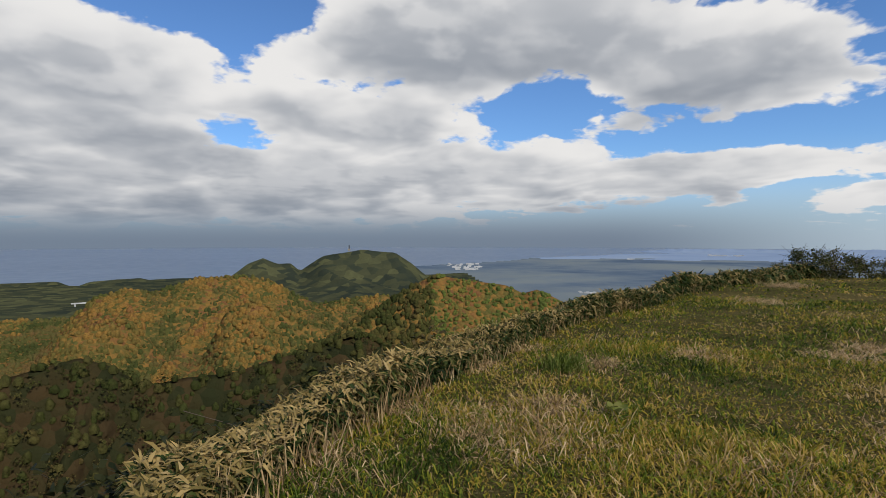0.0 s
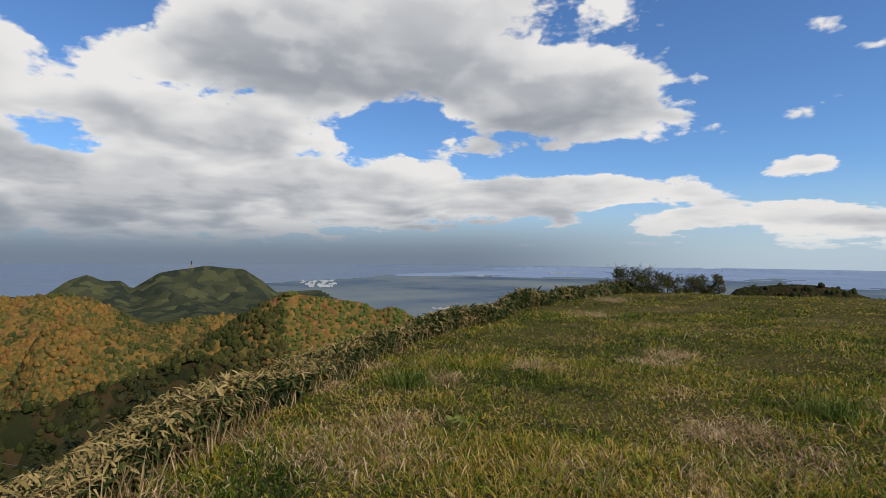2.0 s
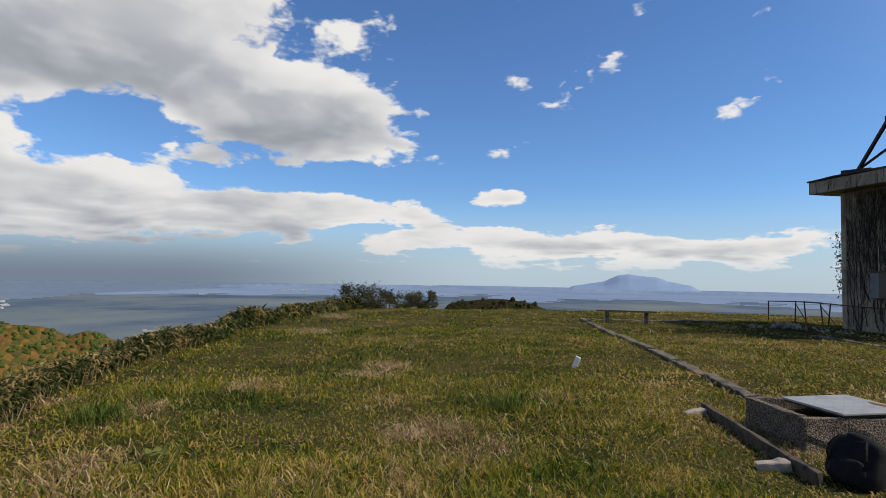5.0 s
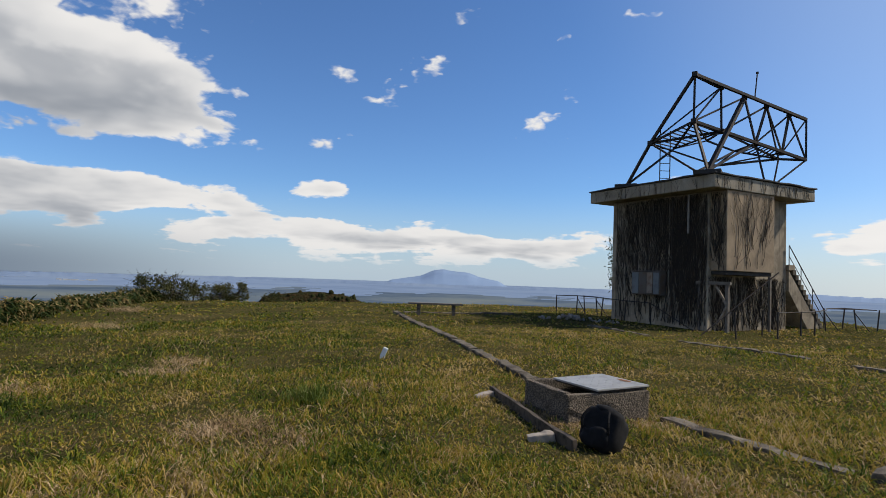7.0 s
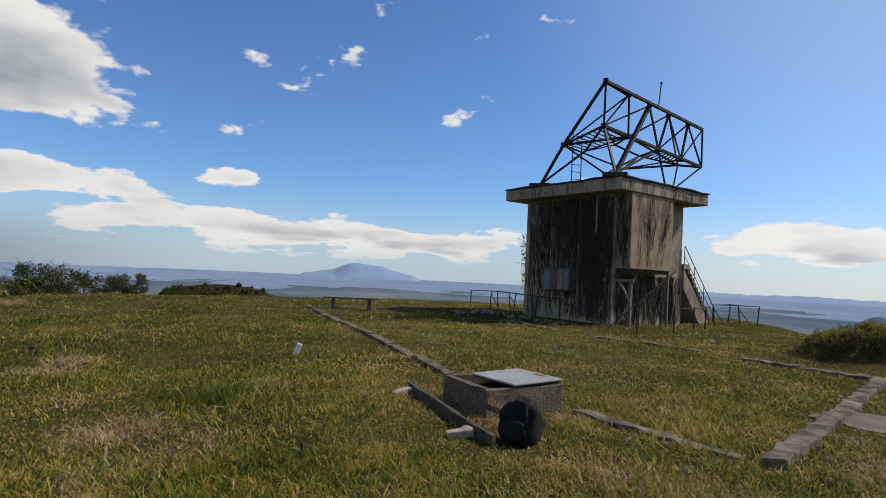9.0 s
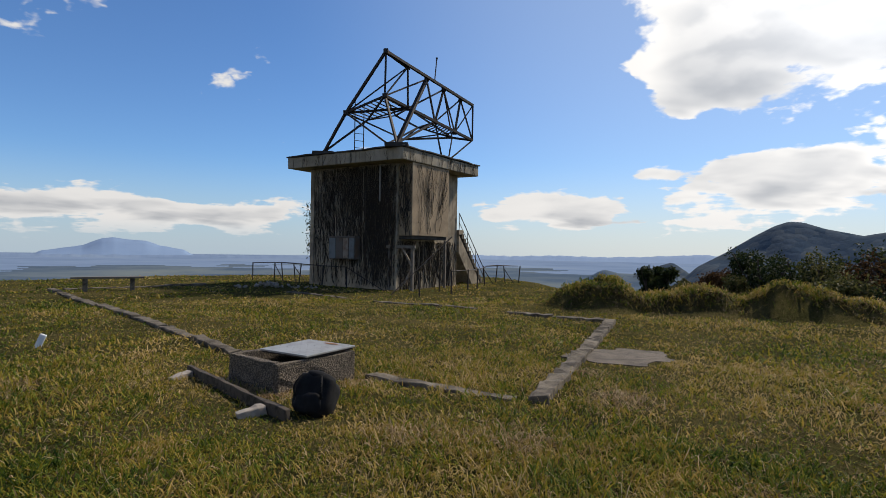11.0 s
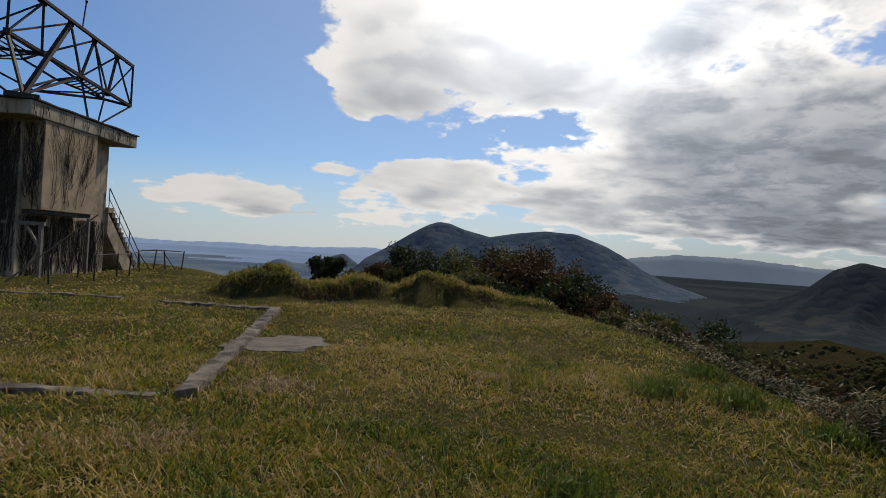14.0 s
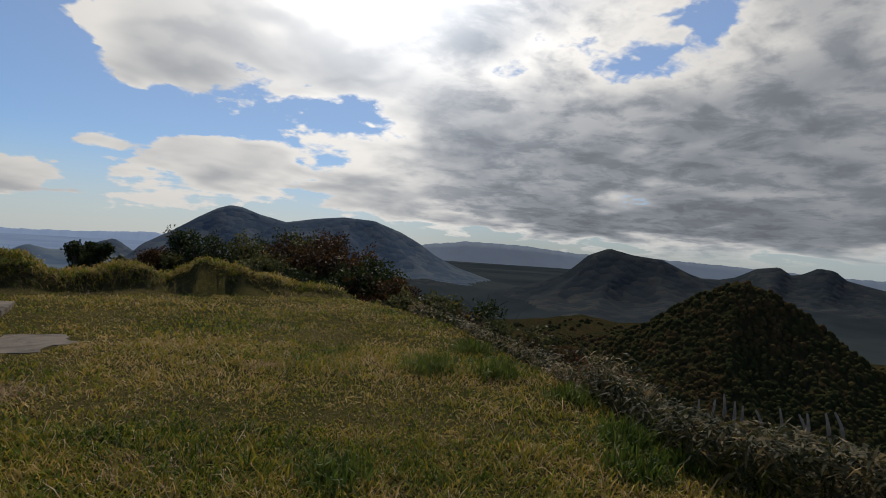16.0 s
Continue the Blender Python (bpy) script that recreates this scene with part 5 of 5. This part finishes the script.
for k, (az_, r_, tall, spread, leaf, label) in enumerate(((56, 13.0, 1.0, 0.9, leaf_dark, "dark leafy shrub at the brink"), (60.5, 11.2, 0.9, 0.8, leaf_olive, "leafy shrub at the brink"), (68.0, 11.5, 2.3, 0.9, leaf_red, "sparse shrub with red autumn leaves"), (71.0, 11.0, 2.0, 0.9, leaf_brown, "sparse brown shrub below the brink"), (64, 10.4, 0.9, 0.8, leaf_brown, "brown shrub at the brink"))):
    woody("shrub", *by(az_, r_), tall, spread, leaf, label, "shrub", 700 if k in (2, 3) else 1500, 0.075, 6, 90 + k, 1.0)
for k, (az_, r_) in enumerate(((-108, 8.0), (-113, 7.4), (-118, 7.6), (-101, 9.0), (-104, 8.0), (-95, 10.5), (-123, 7.0))):
    x, y = by(az_, r_)
    woody("shrub", x, y, 1.35, 0.8, leaf_olive, "scrubby shrub with yellowing leaves on the slope", "shrub", 1100, 0.085, 6, 110 + k, 1.0)
# pampas grass
plume_mat = make_plain("pampas_plume", (0.34, 0.29, 0.22), 0.9, 0, 30.0)
pr = random.Random(8)
for k, (az_, r_) in enumerate(((80.0, 7.0), (80.8, 7.1), (81.6, 7.0), (82.4, 7.4), (79.4, 7.6), (84.0, 7.6), (86.6, 6.8), (87.4, 6.6), (88.2, 6.9), (89.0, 6.5), (89.8, 6.9), (85.4, 7.2))):
    x, y = by(az_, r_)
    z = height(x, y)
    reed = thing("pampas_grass", pose(x, y, z, pr.uniform(-14, 6), pr.uniform(2, 20), pr.uniform(-20, 20)), "pampas grass stalk with a pale feathery plume", "pampas grass", "pampas stalks by the slope")
    top = 1.6 + math.tan(radians(-11.6 + pr.uniform(-0.6, 1.0))) * r_ - z
    bm = bmesh.new()
    bar(bm, (0, 0, -0.1), (0, 0, top - 0.2), 0.008, 5)
    part("stem", bm, straw_mat, reed)
    c = np.linspace(0, 1, 220)
    spin = np.array([pr.uniform(0, 6.28) for _ in c])
    bow = 0.10 * c ** 2
    base = np.stack([bow, 0.4 * bow, top - 0.30 + 0.25 * c], 1)
    aim = np.stack([np.cos(spin) * 0.2 + 0.25 * c, np.sin(spin) * 0.2, np.ones(220)], 1)
    v, f = leaves(base, aim, np.array([[1.0, 0.3, 0]]) + 0 * aim, 0.09 * (1.25 - c * 0.8), np.full(220, 0.008), np.full(220, 0.15))
    me = mesh_from("plume", v, f)
    me.materials.append(plume_mat)
    plume = new("plume", me)
    plume.parent = reed
# broad-leaved weed
weed = thing("broadleaf_plant", pose(-4.95, 1.25, height(-4.95, 1.25)), "low broad-leaved green plant in the lawn", "plant")
for k in range(7):
    bm = bmesh.new()
    a = k * 0.9
    ring = [bm.verts.new((0.03 + 0.045 * (1 + math.cos(u)), 0.042 * math.sin(u), 0.05 + 0.015 * math.cos(u * 2))) for u in [q * 0.628 for q in range(10)]]
    bm.faces.new(ring)
    leaf = part("leaf", bm, lush_mat, weed)
    leaf.matrix_local = pose(0, 0, 0.05, 8, -12, math.degrees(a))

# ---- woods on the hills ----
def woods(name, count, a0, a1, r0, r1, mat, label, size, rise=1.0, lie=0):
    """Rounded crowns standing close on the slopes, one mesh."""
    a = np.radians(rs.uniform(a0, a1, count))
    r = r0 * (r1 / r0) ** rs.uniform(0, 1, count)
    x, y = r * np.sin(a), r * np.cos(a)
    ok = r > np.interp(np.degrees(a), EDGE_AZ, EDGE_R) + 6
    x, y, r, a = x[ok], y[ok], r[ok], a[ok]
    z = land(x, y)
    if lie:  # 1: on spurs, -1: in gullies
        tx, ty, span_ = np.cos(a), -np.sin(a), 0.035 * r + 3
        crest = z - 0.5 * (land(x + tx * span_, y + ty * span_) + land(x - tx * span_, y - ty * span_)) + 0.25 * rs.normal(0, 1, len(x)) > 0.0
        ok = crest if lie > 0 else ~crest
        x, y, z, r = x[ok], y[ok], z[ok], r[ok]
    n_ = len(x)
    rad = size * (0.42 + r / 320) * rs.uniform(0.55, 1.35, n_)
    tall = rad * rs.uniform(0.7, 1.5, n_) * rise
    verts = []
    for wide, up, turn in ((1.0, -0.6, 0.0), (1.05, 0.15, 0.5), (0.62, 0.72, 0.0)):
        for q in range(7):
            u = (q + turn) * 2 * np.pi / 7 + rs.uniform(-0.25, 0.25, n_)
            w = rad * wide * rs.uniform(0.72, 1.18, n_)
            verts.append(np.stack([x + w * np.cos(u), y + w * np.sin(u), z + tall * (up + rs.uniform(-0.15, 0.15, n_))], 1))
    verts.append(np.stack([x + rad * rs.uniform(-0.25, 0.25, n_), y + rad * rs.uniform(-0.25, 0.25, n_), z + tall * rs.uniform(0.9, 1.15, n_)], 1))
    v = np.stack(verts, 1)
    tri = []
    for q in range(7):
        p = (q + 1) % 7
        tri += [(q, p, 7 + q), (p, 7 + p, 7 + q), (7 + q, 7 + p, 14 + p), (7 + q, 14 + p, 14 + q), (14 + q, 14 + p, 21)]
    f = (np.arange(n_)[:, None, None] * 22 + np.array(tri)[None]).reshape(-1, 3)
    stuff(name, mesh_from(name, v.reshape(-1, 3), f, True), mat, label, "woods")


def sprays(name, count, a0, a1, r0, r1, mat, label, size, each=30):
    """Leafy crowns of the nearer woods: many small sprays of leaves each."""
    a = np.radians(rs.uniform(a0, a1, count))
    r = r0 * (r1 / r0) ** rs.uniform(0, 1, count)
    x, y = r * np.sin(a), r * np.cos(a)
    ok = r > np.interp(np.degrees(a), EDGE_AZ, EDGE_R) + 6
    x, y, r = x[ok], y[ok], r[ok]
    n_ = len(x)
    rad = size * (0.42 + r / 320) * rs.uniform(0.6, 1.4, n_)
    d = rs.normal(0, 1, (n_, each, 3))
    d[:, :, 2] = np.abs(d[:, :, 2]) - 0.35
    d /= np.linalg.norm(d, axis=2, keepdims=True)
    span = rad[:, None, None]
    c = np.stack([x, y, land(x, y) + rad * 0.25], 1)[:, None] + d * span * rs.uniform(0.7, 1.15, (n_, each, 1))
    u = np.cross(d, rs.normal(0, 1, d.shape))
    u /= np.linalg.norm(u, axis=2, keepdims=True) + 1e-9
    w = np.cross(d, u) + d * rs.uniform(-0.5, 0.5, (n_, each, 1))
    h = span * rs.uniform(0.12, 0.26, (n_, each, 1))
    v = np.stack([c + u * h, c - u * h * 0.5 + w * h * 0.9, c - u * h * 0.5 - w * h * 0.9], 2)
    stuff(name, mesh_from(name, v.reshape(-1, 3), np.arange(n_ * each * 3).reshape(-1, 3)), mat, label, "woods")


# Near-slope crowns are darkened in colour to stand in for cloud shadow.
woods("shaded_woods", 9000, -142, -84, 34, 210, crowns_slope, "green and brown woods on the near slope, darkened for cloud shadow", 0.95, 1.1)
sprays("shaded_woods", 9000, -142, -84, 9, 130, crowns_slope, "leafy green and brown crowns on the near slope, darkened for cloud shadow", 1.6, 34)
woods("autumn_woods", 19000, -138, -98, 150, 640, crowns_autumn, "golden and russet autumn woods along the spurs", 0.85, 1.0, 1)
# Greener gully trees, their darker colour also standing in for relief shade.
crowns_gully = make_crowns("gully_shade_crowns", [(place, tuple(1.35 * c for c in tone)) for place, tone in SLOPE])
woods("gully_woods", 17000, -138, -98, 150, 640, crowns_gully, "green and brown woods in the gullies, darkened in place of relief shade", 0.8, 1.0, -1)
woods("autumn_woods", 5000, -98, -70, 270, 640, crowns_autumn, "orange and brown autumn woods on far spurs", 0.95)
woods("russet_woods", 4500, -102, -91, 130, 300, crowns_slope, "russet woods with gully shade put into their dark crowns", 0.95)
woods("green_slope", 5500, -91.5, -74, 110, 275, crowns_green, "bright green bamboo scrub on a hillside", 0.75, 0.8)
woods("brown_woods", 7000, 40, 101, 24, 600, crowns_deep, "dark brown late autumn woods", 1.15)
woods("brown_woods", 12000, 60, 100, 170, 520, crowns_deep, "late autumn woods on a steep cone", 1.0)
woods("hill_woods", 1800, -52, -34, 200, 560, crowns_deep, "bare grey-brown woods on a low hill", 0.9)


# ---- sea, far ranges and far buildings ----
bm = bmesh.new()
bmesh.ops.create_circle(bm, cap_ends=True, segments=96, radius=4980, matrix=pose(0, 0, SEA))
sea_me = bpy.data.meshes.new("sea")
bm.to_mesh(sea_me)
bm.free()
sea_me.materials.append(make_plain("sea_water", (0.095, 0.135, 0.19), 0.5, 0, 0.003, (0.12, 0.165, 0.225), 0.5))
tagged(new("sea", sea_me), "calm grey-blue sea below a hazy horizon", "water", kind="structure")


def far_range(name, r, heads, heights, mat, label, rugged=0.06):
    """A ridge at the edge of sight: a skyline with slopes to both sides."""
    a = np.arange(heads[0], heads[-1] + 0.01, 0.15)
    e = np.interp(a, heads, heights) + rugged * wobble(a * 3, a, 1.1, r * 0.01)
    rows = []
    for back, keep in ((-420, 0.0), (-260, 0.35), (-120, 0.72), (0, 1.0), (150, 0.5), (300, 0.0)):
        rr = r + back
        z = SEA - 6 + (1.6 + r * np.tan(np.radians(e)) - SEA + 6) * keep
        rows.append(np.stack([rr * np.sin(np.radians(a)), rr * np.cos(np.radians(a)), z], 1))
    v = np.concatenate(rows)
    m_ = len(a)
    i_, j_ = np.meshgrid(np.arange(5), np.arange(m_ - 1), indexing="ij")
    f = np.stack([i_ * m_ + j_, i_ * m_ + j_ + 1, (i_ + 1) * m_ + j_ + 1, (i_ + 1) * m_ + j_], -1).reshape(-1, 4)
    me = mesh_from(name, v, f, True)
    me.materials.append(mat)
    return tagged(new(name, me), label, "mountains", kind="structure")


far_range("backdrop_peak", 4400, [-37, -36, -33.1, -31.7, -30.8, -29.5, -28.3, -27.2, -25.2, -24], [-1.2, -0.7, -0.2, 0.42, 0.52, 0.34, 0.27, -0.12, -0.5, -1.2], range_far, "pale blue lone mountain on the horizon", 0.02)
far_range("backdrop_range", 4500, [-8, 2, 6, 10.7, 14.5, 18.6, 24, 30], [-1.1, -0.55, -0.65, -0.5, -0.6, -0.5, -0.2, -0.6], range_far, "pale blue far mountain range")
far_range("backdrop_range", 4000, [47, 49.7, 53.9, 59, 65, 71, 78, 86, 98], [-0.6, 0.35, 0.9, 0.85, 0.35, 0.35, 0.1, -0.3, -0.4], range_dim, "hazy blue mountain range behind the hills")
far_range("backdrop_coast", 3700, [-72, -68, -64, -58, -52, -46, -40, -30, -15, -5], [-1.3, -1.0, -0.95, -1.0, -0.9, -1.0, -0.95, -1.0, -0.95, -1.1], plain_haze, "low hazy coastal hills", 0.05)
white_far = make_plain("white_buildings", (0.42, 0.43, 0.43), 0.8, 0, 0.05)


def blocks(name, items, label):
    bm = bmesh.new()
    for az_, r_, w, d, h in items:
        x, y = r_ * math.sin(radians(az_)), r_ * math.cos(radians(az_))
        z = height(x, y)
        m = pose(x, y, z + h / 2 - 1, 0, 0, -az_) @ Matrix.Diagonal((w, d, h + 2, 1))
        bmesh.ops.create_cube(bm, size=1.0, matrix=m)
    me = bpy.data.meshes.new(name)
    bm.to_mesh(me)
    bm.free()
    me.materials.append(white_far)
    return tagged(new(name, me), label, "town", kind="stuff")


tr_ = random.Random(3)
blocks("far_town", [(-89.6 + tr_.uniform(0, 3.4), 1440 + tr_.uniform(-90, 190), tr_.uniform(3, 13), 7, tr_.uniform(1.5, 4)) for _ in range(44)], "white buildings of a harbour town far below")
blocks("far_town", [(-63.3 + tr_.uniform(-1.6, 1.2), 2700 + tr_.uniform(-60, 60), tr_.uniform(6, 20), 8, tr_.uniform(2, 5)) for _ in range(20)] + [(-71.6 + tr_.uniform(-0.5, 0.4), 2100, 9, 6, 4) for _ in range(6)] + [(-75.8 + tr_.uniform(-0.9, 0.9), 800 + tr_.uniform(-25, 25), tr_.uniform(3, 6), 3, 1.6) for _ in range(14)], "scattered pale houses on the plain")
bridge = thing("viaduct", pose(*by(-121.9, 752), SEA + 6, 0, 0, 121.9 + 8), "white road viaduct in a valley far below", "bridge")
part("deck", block(-20, 22, -1.5, 1.5, 2.2, 3.4), white_far, bridge)
for q in range(4):
    part("pier", block(-17 + 11 * q, -15.6 + 11 * q, -1, 1, -8, 2.19), white_far, bridge)
mast = thing("summit_mast", pose(*by(-99.5, 900), height(*by(-99.5, 900)) - 0.5), "small relay mast on a distant summit", "mast")
bm = bmesh.new()
bar(bm, (0, 0, 0), (0, 0, 8.5), 1.3, square=True)
part("pole", bm, steel_dark, mast)
part("cabin", block(-2.2, 2.2, -1.6, 1.6, 0, 3.0), concrete_eave, mast)

ivy_rs = np.random.RandomState(9)
m_ = 700
at = np.stack([-4.42 - np.abs(ivy_rs.normal(0, 0.13, m_)), 0.15 + ivy_rs.normal(0, 0.15, m_), 1.0 + 2.4 * ivy_rs.beta(1.5, 1.2, m_)], 1)
aim = ivy_rs.normal(0, 1, (m_, 3))
aim /= np.linalg.norm(aim, axis=1, keepdims=True)
ivy = mesh_from("ivy", *leaves(at, aim, ivy_rs.normal(0, 1, (m_, 3)), ivy_rs.uniform(0.05, 0.1, m_), np.full(m_, 0.04), np.full(m_, 0.2)))
ivy.materials.append(leaf_olive)
ivy_ob = new("ivy", ivy)
ivy_ob.parent = tower
tagged(ivy_ob, "sparse leafy creeper at the wall's edge")
